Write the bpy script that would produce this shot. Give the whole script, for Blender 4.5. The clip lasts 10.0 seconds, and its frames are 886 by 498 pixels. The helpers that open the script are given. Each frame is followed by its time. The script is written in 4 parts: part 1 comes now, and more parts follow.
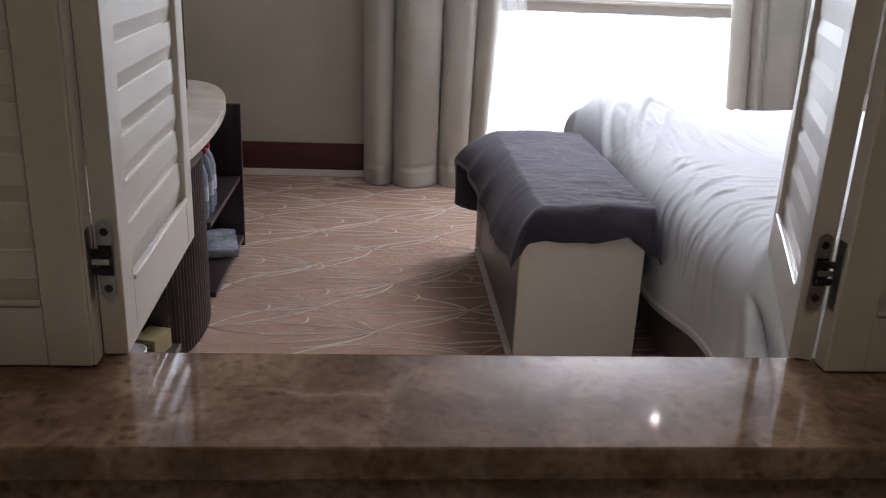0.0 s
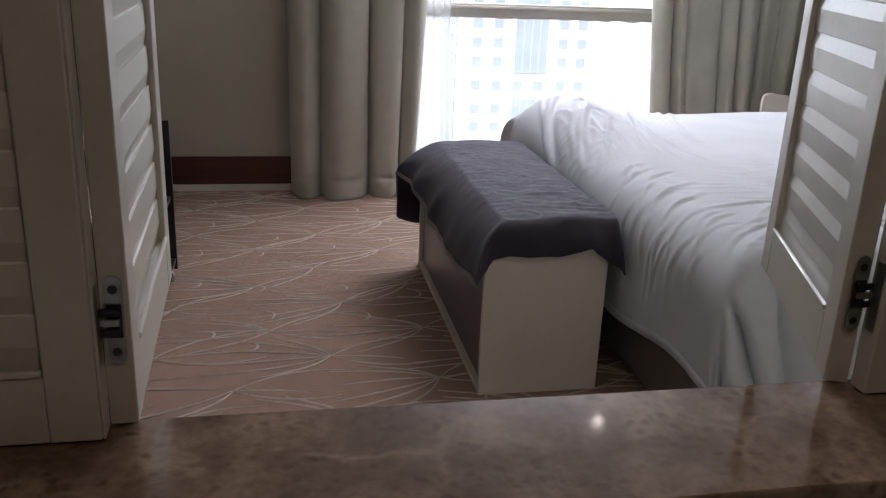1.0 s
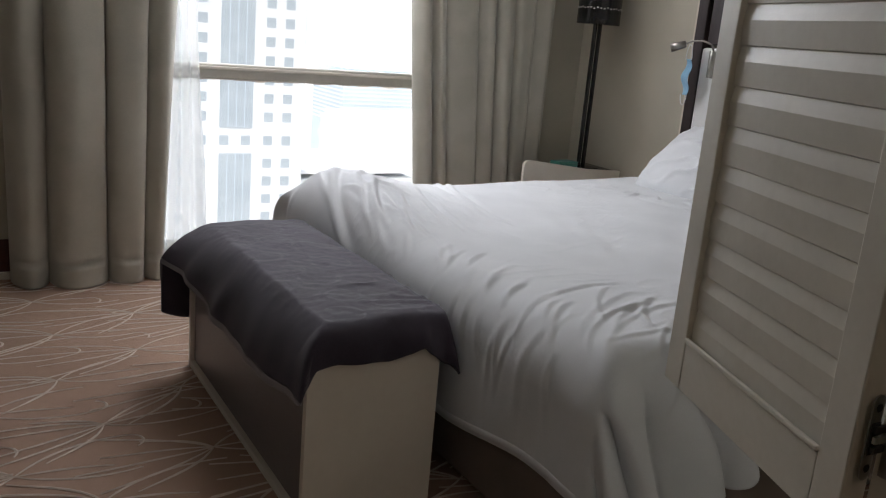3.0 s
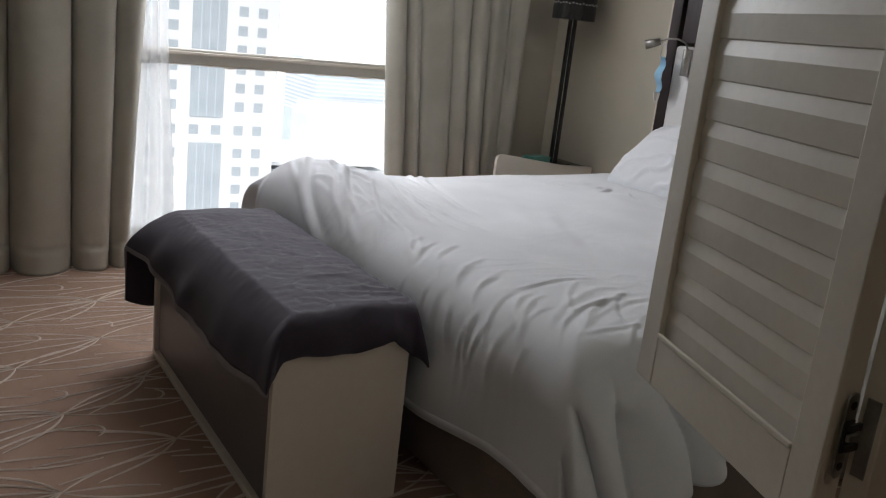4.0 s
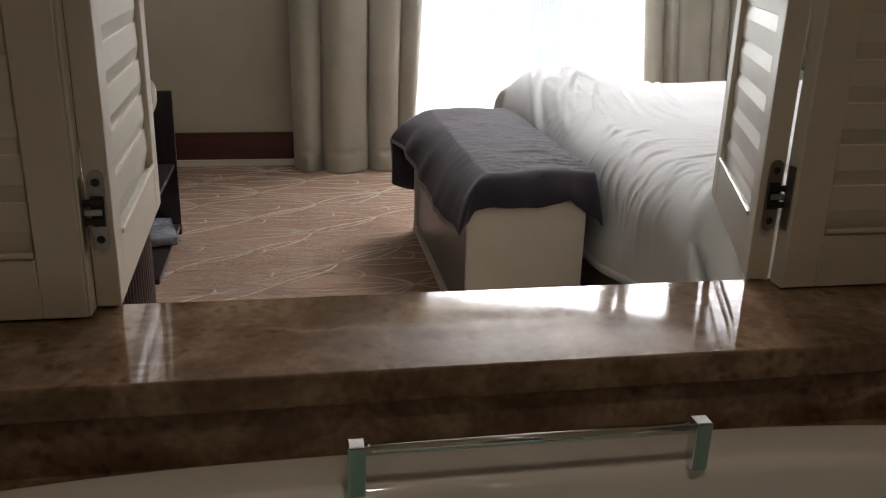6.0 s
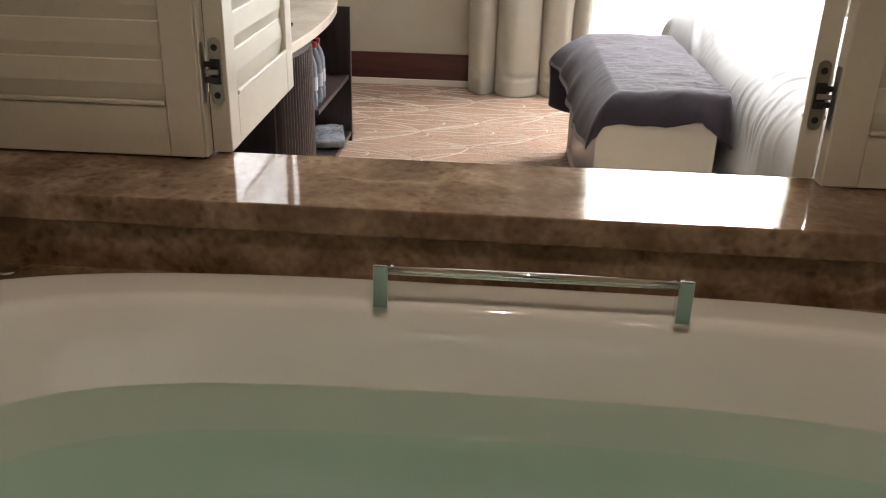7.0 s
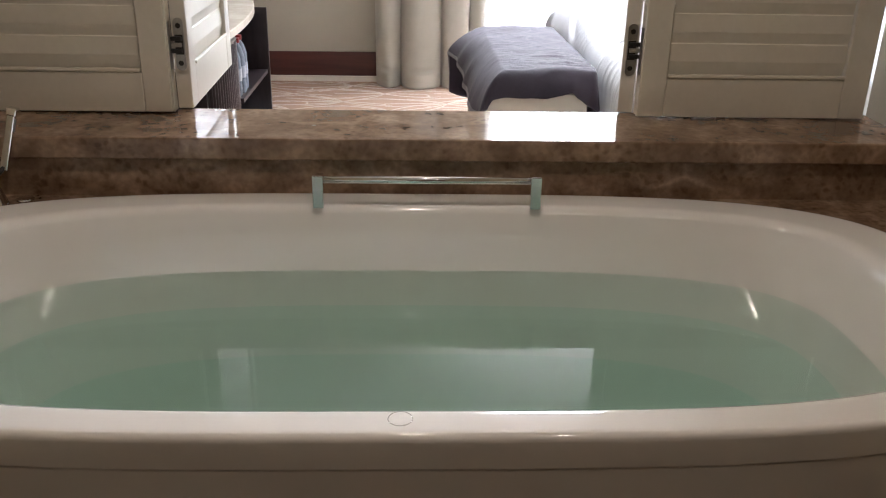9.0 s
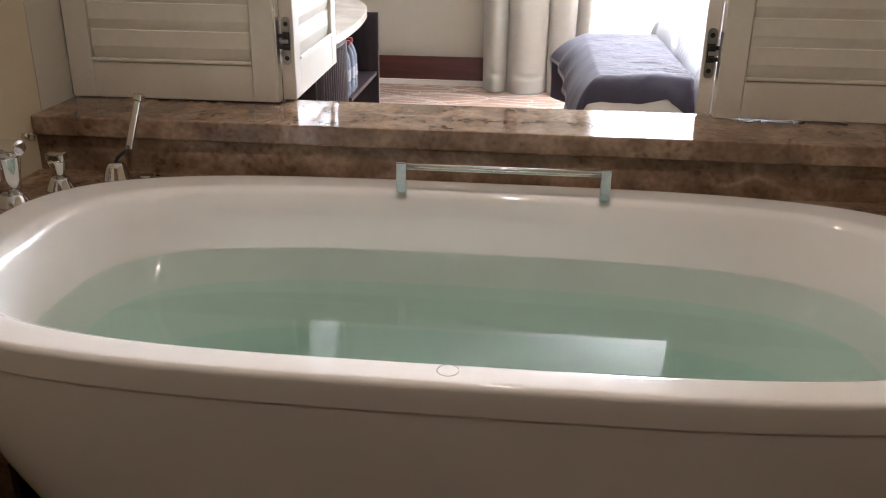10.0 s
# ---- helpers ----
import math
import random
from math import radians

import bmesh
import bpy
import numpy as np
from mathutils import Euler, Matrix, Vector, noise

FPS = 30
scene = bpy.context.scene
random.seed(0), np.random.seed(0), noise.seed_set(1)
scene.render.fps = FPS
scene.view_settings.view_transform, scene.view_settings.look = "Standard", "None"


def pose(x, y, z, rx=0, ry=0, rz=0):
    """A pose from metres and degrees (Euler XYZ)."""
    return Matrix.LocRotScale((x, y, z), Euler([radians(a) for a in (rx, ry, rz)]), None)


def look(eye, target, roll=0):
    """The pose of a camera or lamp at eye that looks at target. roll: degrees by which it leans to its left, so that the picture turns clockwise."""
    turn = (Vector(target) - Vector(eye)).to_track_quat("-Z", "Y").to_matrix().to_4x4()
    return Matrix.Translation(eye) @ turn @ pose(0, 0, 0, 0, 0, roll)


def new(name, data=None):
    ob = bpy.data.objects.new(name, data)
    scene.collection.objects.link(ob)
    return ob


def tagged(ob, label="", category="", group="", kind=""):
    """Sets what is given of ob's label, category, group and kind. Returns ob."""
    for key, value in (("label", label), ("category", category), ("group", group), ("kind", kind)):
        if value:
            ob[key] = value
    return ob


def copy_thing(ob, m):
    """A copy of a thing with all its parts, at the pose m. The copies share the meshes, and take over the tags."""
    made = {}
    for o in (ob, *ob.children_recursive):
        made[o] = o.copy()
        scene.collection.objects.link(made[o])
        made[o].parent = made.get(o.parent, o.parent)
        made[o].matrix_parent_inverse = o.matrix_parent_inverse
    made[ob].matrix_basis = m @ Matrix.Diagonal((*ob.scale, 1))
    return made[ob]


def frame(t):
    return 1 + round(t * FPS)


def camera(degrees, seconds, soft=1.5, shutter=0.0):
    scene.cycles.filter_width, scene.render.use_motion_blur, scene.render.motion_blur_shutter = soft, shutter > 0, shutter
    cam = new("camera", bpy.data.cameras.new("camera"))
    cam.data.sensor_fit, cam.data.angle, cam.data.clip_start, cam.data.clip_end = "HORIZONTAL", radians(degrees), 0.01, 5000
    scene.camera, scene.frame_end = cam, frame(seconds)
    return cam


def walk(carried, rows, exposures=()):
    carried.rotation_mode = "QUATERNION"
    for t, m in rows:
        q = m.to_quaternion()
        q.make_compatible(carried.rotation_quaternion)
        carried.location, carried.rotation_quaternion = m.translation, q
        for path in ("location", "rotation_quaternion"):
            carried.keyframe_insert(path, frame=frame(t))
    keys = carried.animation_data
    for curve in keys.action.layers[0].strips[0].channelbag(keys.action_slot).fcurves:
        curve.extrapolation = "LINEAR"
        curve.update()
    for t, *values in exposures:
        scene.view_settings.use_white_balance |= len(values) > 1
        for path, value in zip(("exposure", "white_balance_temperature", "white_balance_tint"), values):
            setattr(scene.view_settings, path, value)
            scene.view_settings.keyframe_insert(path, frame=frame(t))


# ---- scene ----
cam = camera(54.45, 10.0, soft=1.15)
PATH = [
    (0, pose(-0.1303, -1.1079, 1.2638, 70.641, -2.367, -3.667)),
    (0.5, pose(-0.2735, -1.0211, 1.2712, 70.340, -2.543, -8.461)),
    (1, pose(-0.2972, -0.9950, 1.2781, 71.028, -2.293, -10.591)),
    (1.5, pose(-0.2758, -0.9684, 1.2711, 71.087, -2.747, -10.947)),
    (2, pose(-0.3247, -0.9123, 1.2707, 71.255, -3.719, -12.825)),
    (2.5, pose(-0.4461, -0.7208, 1.3060, 75.251, -4.023, -23.920)),
    (2.7, pose(-0.4571, -0.6440, 1.2989, 75.583, -3.822, -27.401)),
    (3.8, pose(-0.4607, -0.5089, 1.2651, 75.708, -6.357, -31.602)),
    (4, pose(-0.4478, -0.5420, 1.2699, 75.518, -6.375, -31.254)),
    (4.5, pose(-0.3584, -0.7133, 1.3273, 76.974, -3.337, -18.694)),
    (5, pose(-0.2352, -0.8871, 1.3374, 78.840, -1.029, -13.994)),
    (5.5, pose(-0.2351, -1.0204, 1.2734, 77.883, -1.252, -10.744)),
    (5.7, pose(-0.2483, -1.0864, 1.2408, 73.694, -1.532, -10.324)),
    (6.8, pose(-0.0540, -1.3621, 1.1485, 67.849, -1.370, 0.461)),
    (7, pose(-0.0129, -1.4067, 1.1630, 66.504, -1.345, 4.369)),
    (7.5, pose(-0.0103, -1.5325, 1.1611, 66.711, -1.201, 4.506)),
    (8, pose(-0.0653, -1.7370, 1.1608, 67.058, -1.317, 0.819)),
    (8.5, pose(-0.0545, -1.8418, 1.1735, 67.184, -2.391, -3.480)),
    (9, pose(0.0115, -1.9004, 1.1760, 67.202, -1.010, -1.773)),
    (9.5, pose(0.0723, -1.9788, 1.1733, 67.614, 0.325, 4.944)),
    (10, pose(0.0862, -2.0258, 1.1765, 67.687, -0.664, 5.917)),
]
EXPOSURES = [(0, 0.55, 6100, 20), (0.6, 0.30, 6150, 19), (1.5, -0.0, 6200, 18), (2.0, 0.04, 6300, 17), (2.6, -0.15, 6500, 15), (3.8, -0.34, 6500, 15), (4.5, -0.26, 6500, 15), (5.0, -0.53, 6550, 15), (5.7, -0.08, 6900, 16), (6.8, 1.50, 6950, 14), (8.0, 1.86, 6400, 15), (9.5, 2.0, 6150, 17), (10, 2.28, 6100, 18)]
walk(cam, PATH, EXPOSURES)

# ---- world, sun, lamps ----
world = bpy.data.worlds.new("sky")
scene.world = world
world.use_nodes = True
wn = world.node_tree.nodes
sky = wn.new("ShaderNodeTexSky")
sky.sky_type = "NISHITA"
sky.sun_disc = False
sky.sun_elevation = radians(58)
sky.sun_rotation = radians(200)
sky.dust_density = 1.5
sky.air_density = 1.0
world.node_tree.links.new(sky.outputs[0], wn["Background"].inputs[0])
wn["Background"].inputs[1].default_value = 0.15

sun_data = bpy.data.lights.new("sun", "SUN")
sun_data.energy, sun_data.angle, sun_data.color = 5.0, radians(2.0), (1.0, 0.96, 0.9)
sun = new("sun", sun_data)
sun.matrix_world = look((-8, -20, 30), (0, 0, 0))

sky_data = bpy.data.lights.new("window_sky", "AREA")
sky_data.shape, sky_data.size, sky_data.size_y = "RECTANGLE", 2.0, 0.55
sky_data.energy, sky_data.color = 92.0, (0.93, 0.97, 1.0)
window_sky = new("window_sky", sky_data)
window_sky.matrix_world = look((1.1, 3.83, 2.09), (0.1, 0.6, 1.45))

LAMPS = [(0.02, -1.05, 2.1), (0.60, -2.35, 0.55), (1.32, 2.75, 0.25)]
for lx, ly, power in LAMPS:
    d = bpy.data.lights.new("downlight_bulb", "AREA")
    d.shape, d.size, d.energy, d.color, d.spread = "DISK", 0.03, power, (1.0, 0.86, 0.70), radians(150)
    new("downlight_bulb", d).matrix_world = pose(lx, ly, 2.432)


# ---- materials ----
def nodes_of(m):
    m.use_nodes = True
    return m.node_tree.nodes, m.node_tree.links, m.node_tree.nodes["Principled BSDF"]


def ramp(nodes, stops):
    r = nodes.new("ShaderNodeValToRGB")
    e = r.color_ramp.elements
    while len(e) < len(stops):
        e.new(0.5)
    for el, (p, c) in zip(e, stops):
        el.position, el.color = p, (*c, 1) if len(c) == 3 else c
    return r


def mat(name, c1, c2, rough=0.5, metal=0.0, scale=8.0, fine=120.0, bump=0.1, dist=0.002, spec=0.5, stretch=(1, 1, 1), sheen=0.0, coat=0.0):
    """Two-scale mottled surface with fine relief."""
    m = bpy.data.materials.new(name)
    n, l, b = nodes_of(m)
    tc = n.new("ShaderNodeTexCoord")
    mp = n.new("ShaderNodeMapping")
    mp.inputs["Scale"].default_value = stretch
    l.new(tc.outputs["Object"], mp.inputs[0])
    n1, n2 = n.new("ShaderNodeTexNoise"), n.new("ShaderNodeTexNoise")
    n1.inputs["Scale"].default_value, n2.inputs["Scale"].default_value = scale, fine
    n1.inputs["Detail"].default_value, n2.inputs["Detail"].default_value = 4, 3
    l.new(mp.outputs[0], n1.inputs["Vector"])
    l.new(mp.outputs[0], n2.inputs["Vector"])
    mix = n.new("ShaderNodeMath")
    mix.operation = "MULTIPLY_ADD"
    l.new(n2.outputs["Fac"], mix.inputs[0])
    mix.inputs[1].default_value = 0.35
    l.new(n1.outputs["Fac"], mix.inputs[2])
    r = ramp(n, [(0.42, c1), (0.92, c2)])
    l.new(mix.outputs[0], r.inputs[0])
    l.new(r.outputs[0], b.inputs["Base Color"])
    rr = n.new("ShaderNodeMapRange")
    rr.inputs["To Min"].default_value, rr.inputs["To Max"].default_value = max(rough - 0.06, 0.02), min(rough + 0.08, 1)
    l.new(n1.outputs["Fac"], rr.inputs["Value"])
    l.new(rr.outputs[0], b.inputs["Roughness"])
    b.inputs["Metallic"].default_value = metal
    b.inputs["Specular IOR Level"].default_value = spec
    b.inputs["Sheen Weight"].default_value = sheen
    b.inputs["Coat Weight"].default_value = coat
    if bump:
        bp = n.new("ShaderNodeBump")
        bp.inputs["Strength"].default_value, bp.inputs["Distance"].default_value = bump, dist
        l.new(n2.outputs["Fac"], bp.inputs["Height"])
        l.new(bp.outputs[0], b.inputs["Normal"])
    return m


def marble_material(name, dark, mid, light, rough=0.1):
    """Brown marble: brecciated patches, dark pebbly spots and pale veins."""
    m = bpy.data.materials.new(name)
    n, l, b = nodes_of(m)
    tc = n.new("ShaderNodeTexCoord")
    warp = n.new("ShaderNodeTexNoise")
    warp.inputs["Scale"].default_value, warp.inputs["Detail"].default_value = 5.0, 5
    l.new(tc.outputs["Object"], warp.inputs["Vector"])
    add = n.new("ShaderNodeVectorMath")
    add.operation = "MULTIPLY_ADD"
    l.new(warp.outputs["Color"], add.inputs[0])
    add.inputs[1].default_value = (0.14, 0.14, 0.14)
    l.new(tc.outputs["Object"], add.inputs[2])
    big = n.new("ShaderNodeTexNoise")
    big.inputs["Scale"].default_value, big.inputs["Detail"].default_value = 11.0, 10
    l.new(add.outputs[0], big.inputs["Vector"])
    base = ramp(n, [(0.32, dark), (0.5, mid), (0.70, light)])
    l.new(big.outputs["Fac"], base.inputs[0])
    vor = n.new("ShaderNodeTexVoronoi")
    vor.feature = "DISTANCE_TO_EDGE"
    vor.inputs["Scale"].default_value = 3.2
    l.new(add.outputs[0], vor.inputs["Vector"])
    vr = ramp(n, [(0.0, (0.6, 0.6, 0.6)), (0.03, (0.12, 0.12, 0.12)), (0.08, (0, 0, 0))])
    l.new(vor.outputs["Distance"], vr.inputs[0])
    gate = n.new("ShaderNodeTexNoise")
    gate.inputs["Scale"].default_value = 3.0
    l.new(tc.outputs["Object"], gate.inputs["Vector"])
    gr = ramp(n, [(0.48, (0, 0, 0)), (0.66, (1, 1, 1))])
    l.new(gate.outputs["Fac"], gr.inputs[0])
    vm = n.new("ShaderNodeMath")
    vm.operation = "MULTIPLY"
    l.new(vr.outputs[0], vm.inputs[0])
    l.new(gr.outputs[0], vm.inputs[1])
    veined = n.new("ShaderNodeMixRGB")
    l.new(vm.outputs[0], veined.inputs[0])
    l.new(base.outputs[0], veined.inputs[1])
    veined.inputs[2].default_value = (*[min(c * 1.25, 1) for c in light], 1)
    peb = n.new("ShaderNodeTexVoronoi")
    peb.inputs["Scale"].default_value = 46.0
    l.new(add.outputs[0], peb.inputs["Vector"])
    pr = ramp(n, [(0.20, (0.66, 0.61, 0.57)), (0.44, (1, 1, 1))])
    l.new(peb.outputs["Distance"], pr.inputs[0])
    mul = n.new("ShaderNodeMixRGB")
    mul.blend_type = "MULTIPLY"
    spots = n.new("ShaderNodeTexNoise")
    spots.inputs["Scale"].default_value, spots.inputs["Detail"].default_value = 4.5, 3
    l.new(warp.outputs["Color"], spots.inputs["Vector"])
    sr = ramp(n, [(0.40, (0.1, 0.1, 0.1)), (0.58, (1, 1, 1))])
    l.new(spots.outputs["Fac"], sr.inputs[0])
    l.new(sr.outputs[0], mul.inputs[0])
    l.new(veined.outputs[0], mul.inputs[1])
    l.new(pr.outputs[0], mul.inputs[2])
    grit = n.new("ShaderNodeTexNoise")
    grit.inputs["Scale"].default_value, grit.inputs["Detail"].default_value = 75.0, 6
    l.new(tc.outputs["Object"], grit.inputs["Vector"])
    gr2 = ramp(n, [(0.36, (0.86, 0.84, 0.82)), (0.5, (1.0, 1.0, 1.0)), (0.64, (1.14, 1.13, 1.11))])
    l.new(grit.outputs["Fac"], gr2.inputs[0])
    mul2 = n.new("ShaderNodeMixRGB")
    mul2.blend_type = "MULTIPLY"
    mul2.inputs[0].default_value = 1.0
    l.new(mul.outputs[0], mul2.inputs[1])
    l.new(gr2.outputs[0], mul2.inputs[2])
    l.new(mul2.outputs[0], b.inputs["Base Color"])
    b.inputs["Specular IOR Level"].default_value = 0.25
    fine = n.new("ShaderNodeTexNoise")
    fine.inputs["Scale"].default_value = 22
    l.new(tc.outputs["Object"], fine.inputs["Vector"])
    rr = n.new("ShaderNodeMapRange")
    rr.inputs["To Min"].default_value, rr.inputs["To Max"].default_value = rough * 0.6, rough * 1.6
    l.new(fine.outputs["Fac"], rr.inputs["Value"])
    l.new(rr.outputs[0], b.inputs["Roughness"])
    return m


def clear_material(name, tint, ior, rough=0.0, ripple=0.0):
    """A thin clear sheet: light goes straight through, with a mirror-like gloss."""
    m = bpy.data.materials.new(name)
    m.use_nodes = True
    n, l = m.node_tree.nodes, m.node_tree.links
    n.clear()
    out, mix = n.new("ShaderNodeOutputMaterial"), n.new("ShaderNodeMixShader")
    tr, gl, fr = n.new("ShaderNodeBsdfTransparent"), n.new("ShaderNodeBsdfGlossy"), n.new("ShaderNodeFresnel")
    tr.inputs[0].default_value = (*tint, 1)
    gl.inputs["Roughness"].default_value = rough
    fr.inputs["IOR"].default_value = ior
    l.new(fr.outputs[0], mix.inputs[0])
    l.new(tr.outputs[0], mix.inputs[1])
    l.new(gl.outputs[0], mix.inputs[2])
    l.new(mix.outputs[0], out.inputs[0])
    if ripple:
        tc, no, bp = n.new("ShaderNodeTexCoord"), n.new("ShaderNodeTexNoise"), n.new("ShaderNodeBump")
        no.inputs["Scale"].default_value, no.inputs["Detail"].default_value = 7.0, 2
        l.new(tc.outputs["Object"], no.inputs["Vector"])
        l.new(no.outputs["Fac"], bp.inputs["Height"])
        bp.inputs["Strength"].default_value, bp.inputs["Distance"].default_value = ripple, 0.004
        l.new(bp.outputs[0], gl.inputs["Normal"])
        l.new(bp.outputs[0], fr.inputs["Normal"])
    return m


def weave_material(name, c1, c2, scale, rough=0.85, sheen=0.3, bump=0.25):
    """Cloth: fine crossed threads with soft mottling."""
    m = mat(name, c1, c2, rough=rough, scale=5.0, fine=scale, bump=0, sheen=sheen, spec=0.25)
    n, l, b = nodes_of(m)
    tc = n.new("ShaderNodeTexCoord")
    w1, w2 = n.new("ShaderNodeTexWave"), n.new("ShaderNodeTexWave")
    w1.bands_direction, w2.bands_direction = "X", "Z"
    for w in (w1, w2):
        w.inputs["Scale"].default_value, w.inputs["Distortion"].default_value = scale * 2, 1.0
        l.new(tc.outputs["Object"], w.inputs["Vector"])
    mx = n.new("ShaderNodeMath")
    mx.operation = "ADD"
    l.new(w1.outputs["Fac"], mx.inputs[0])
    l.new(w2.outputs["Fac"], mx.inputs[1])
    bp = n.new("ShaderNodeBump")
    bp.inputs["Strength"].default_value, bp.inputs["Distance"].default_value = bump, 0.0006
    l.new(mx.outputs[0], bp.inputs["Height"])
    l.new(bp.outputs[0], b.inputs["Normal"])
    return m


def glow_material(name, colour, strength):
    m = bpy.data.materials.new(name)
    n, l, b = nodes_of(m)
    b.inputs["Base Color"].default_value = (*colour, 1)
    b.inputs["Emission Color"].default_value = (*colour, 1)
    b.inputs["Emission Strength"].default_value = strength
    return m


WALL = mat("wall_paper", (0.41, 0.38, 0.31), (0.505, 0.47, 0.39), rough=0.75, scale=2.0, fine=260, bump=0.15, dist=0.001)
BATH_WALL = mat("bath_wall", (0.45, 0.375, 0.25), (0.54, 0.455, 0.315), rough=0.6, scale=2.0, fine=200, bump=0.08, dist=0.001)
CEIL = mat("ceiling_paint", (0.74, 0.72, 0.68), (0.8, 0.78, 0.74), rough=0.8, scale=3, fine=150, bump=0.05)
MARBLE = marble_material("brown_marble", (0.132, 0.082, 0.053), (0.198, 0.130, 0.085), (0.32, 0.225, 0.155), 0.055)
CARPET = mat("carpet", (0.345, 0.219, 0.158), (0.465, 0.308, 0.230), rough=0.95, scale=2.2, fine=330, bump=1.0, dist=0.005, spec=0.1, sheen=0.08)
CARPET_LINE = mat("carpet_line", (0.59, 0.485, 0.41), (0.71, 0.60, 0.52), rough=0.95, scale=20, fine=500, bump=0.6, dist=0.003, spec=0.1, sheen=0.3)
WOOD_RED = mat("baseboard_wood", (0.052, 0.014, 0.011), (0.092, 0.026, 0.020), rough=0.4, scale=3, fine=40, bump=0.05, stretch=(1, 6, 14))
WHITE_TRIM = mat("white_trim", (0.66, 0.62, 0.55), (0.76, 0.72, 0.65), rough=0.45, scale=3, fine=60, bump=0.03)
SHUTTER = mat("shutter_paint", (0.555, 0.52, 0.445), (0.655, 0.62, 0.54), rough=0.32, scale=4, fine=70, bump=0.05, dist=0.001, coat=0.15)
LACQUER = mat("white_lacquer", (0.70, 0.645, 0.565), (0.78, 0.725, 0.645), rough=0.3, scale=2, fine=50, bump=0.02)
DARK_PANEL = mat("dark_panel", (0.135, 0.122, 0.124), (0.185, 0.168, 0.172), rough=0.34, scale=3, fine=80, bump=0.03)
DARK_WOOD = mat("dark_wood", (0.018, 0.012, 0.012), (0.045, 0.032, 0.034), rough=0.3, scale=4, fine=60, bump=0.06, stretch=(8, 8, 1))
BED_BASE = mat("bed_base_fabric", (0.175, 0.142, 0.122), (0.245, 0.202, 0.178), rough=0.85, scale=6, fine=300, bump=0.3)
CREAM_STONE = mat("cream_stone", (0.58, 0.52, 0.44), (0.72, 0.66, 0.57), rough=0.2, scale=9, fine=60, bump=0.0)
LINEN = weave_material("white_linen", (0.555, 0.57, 0.595), (0.635, 0.65, 0.675), 260, sheen=0.12, bump=0.12)
THROW = weave_material("plum_throw", (0.035, 0.029, 0.042), (0.064, 0.053, 0.077), 220, sheen=0.16, bump=0.3)
THROW_RING = weave_material("throw_ring", (0.048, 0.040, 0.057), (0.080, 0.067, 0.092), 220, sheen=0.2, bump=0.3)
THROW_TRIM = weave_material("throw_trim", (0.15, 0.137, 0.15), (0.23, 0.21, 0.225), 240, sheen=0.3)
CURTAIN = weave_material("curtain_fabric", (0.40, 0.385, 0.325), (0.50, 0.48, 0.415), 180, rough=0.6, sheen=0.35, bump=0.2)
CHROME = mat("chrome", (0.72, 0.73, 0.74), (0.82, 0.83, 0.84), rough=0.08, metal=1.0, scale=6, fine=60, bump=0)
STEEL = mat("brushed_steel", (0.30, 0.29, 0.27), (0.45, 0.44, 0.41), rough=0.32, metal=1.0, scale=30, fine=200, bump=0.05)
DARK_STEEL = mat("dark_steel", (0.03, 0.03, 0.03), (0.07, 0.065, 0.06), rough=0.4, metal=0.8, scale=30, fine=200, bump=0.05)
ACRYLIC = mat("white_acrylic", (0.74, 0.72, 0.69), (0.79, 0.77, 0.74), rough=0.05, scale=2, fine=10, bump=0)
WATER = clear_material("water", (0.92, 0.988, 0.965), 1.33, 0.0, 0.025)
GLASS = clear_material("window_glass", (0.93, 0.96, 0.96), 1.45)
FRAME = mat("window_frame", (0.50, 0.48, 0.43), (0.60, 0.58, 0.52), rough=0.45, scale=6, fine=80, bump=0.03)
CONCRETE = mat("white_facade", (0.84, 0.84, 0.83), (0.91, 0.91, 0.90), rough=0.8, scale=0.2, fine=3, bump=0)
# both outdoor glass colours are paled: the haze of distance is painted in
HAZED_FACADE_GLASS = mat("hazed_facade_glass", (0.44, 0.49, 0.53), (0.56, 0.61, 0.64), rough=0.15, scale=0.3, fine=4, bump=0)
HAZED_GLASS = mat("hazed_glass", (0.64, 0.73, 0.79), (0.74, 0.81, 0.86), rough=0.25, scale=0.1, fine=2, bump=0)
# ground colour lightened to carry the bright haze lying over the city
GROUND = mat("far_ground", (0.60, 0.58, 0.54), (0.74, 0.72, 0.68), rough=0.9, scale=0.02, fine=0.4, bump=0)
BLACK = mat("black_gloss", (0.008, 0.008, 0.009), (0.016, 0.016, 0.018), rough=0.18, scale=4, fine=80, bump=0)
BATH_FLOOR = marble_material("dark_floor_marble", (0.035, 0.022, 0.015), (0.07, 0.045, 0.03), (0.13, 0.09, 0.06), 0.2)


def sheer_material():
    m = bpy.data.materials.new("sheer_voile")
    m.use_nodes = True
    n, l = m.node_tree.nodes, m.node_tree.links
    n.clear()
    out, mix, mix2 = n.new("ShaderNodeOutputMaterial"), n.new("ShaderNodeMixShader"), n.new("ShaderNodeMixShader")
    tr, df, tl = n.new("ShaderNodeBsdfTransparent"), n.new("ShaderNodeBsdfDiffuse"), n.new("ShaderNodeBsdfTranslucent")
    df.inputs[0].default_value = tl.inputs[0].default_value = (0.85, 0.86, 0.87, 1)
    mix.inputs[0].default_value, mix2.inputs[0].default_value = 0.62, 0.6
    l.new(df.outputs[0], mix2.inputs[1])
    l.new(tl.outputs[0], mix2.inputs[2])
    l.new(tr.outputs[0], mix.inputs[1])
    l.new(mix2.outputs[0], mix.inputs[2])
    l.new(mix.outputs[0], out.inputs[0])
    return m


SHEER = sheer_material()


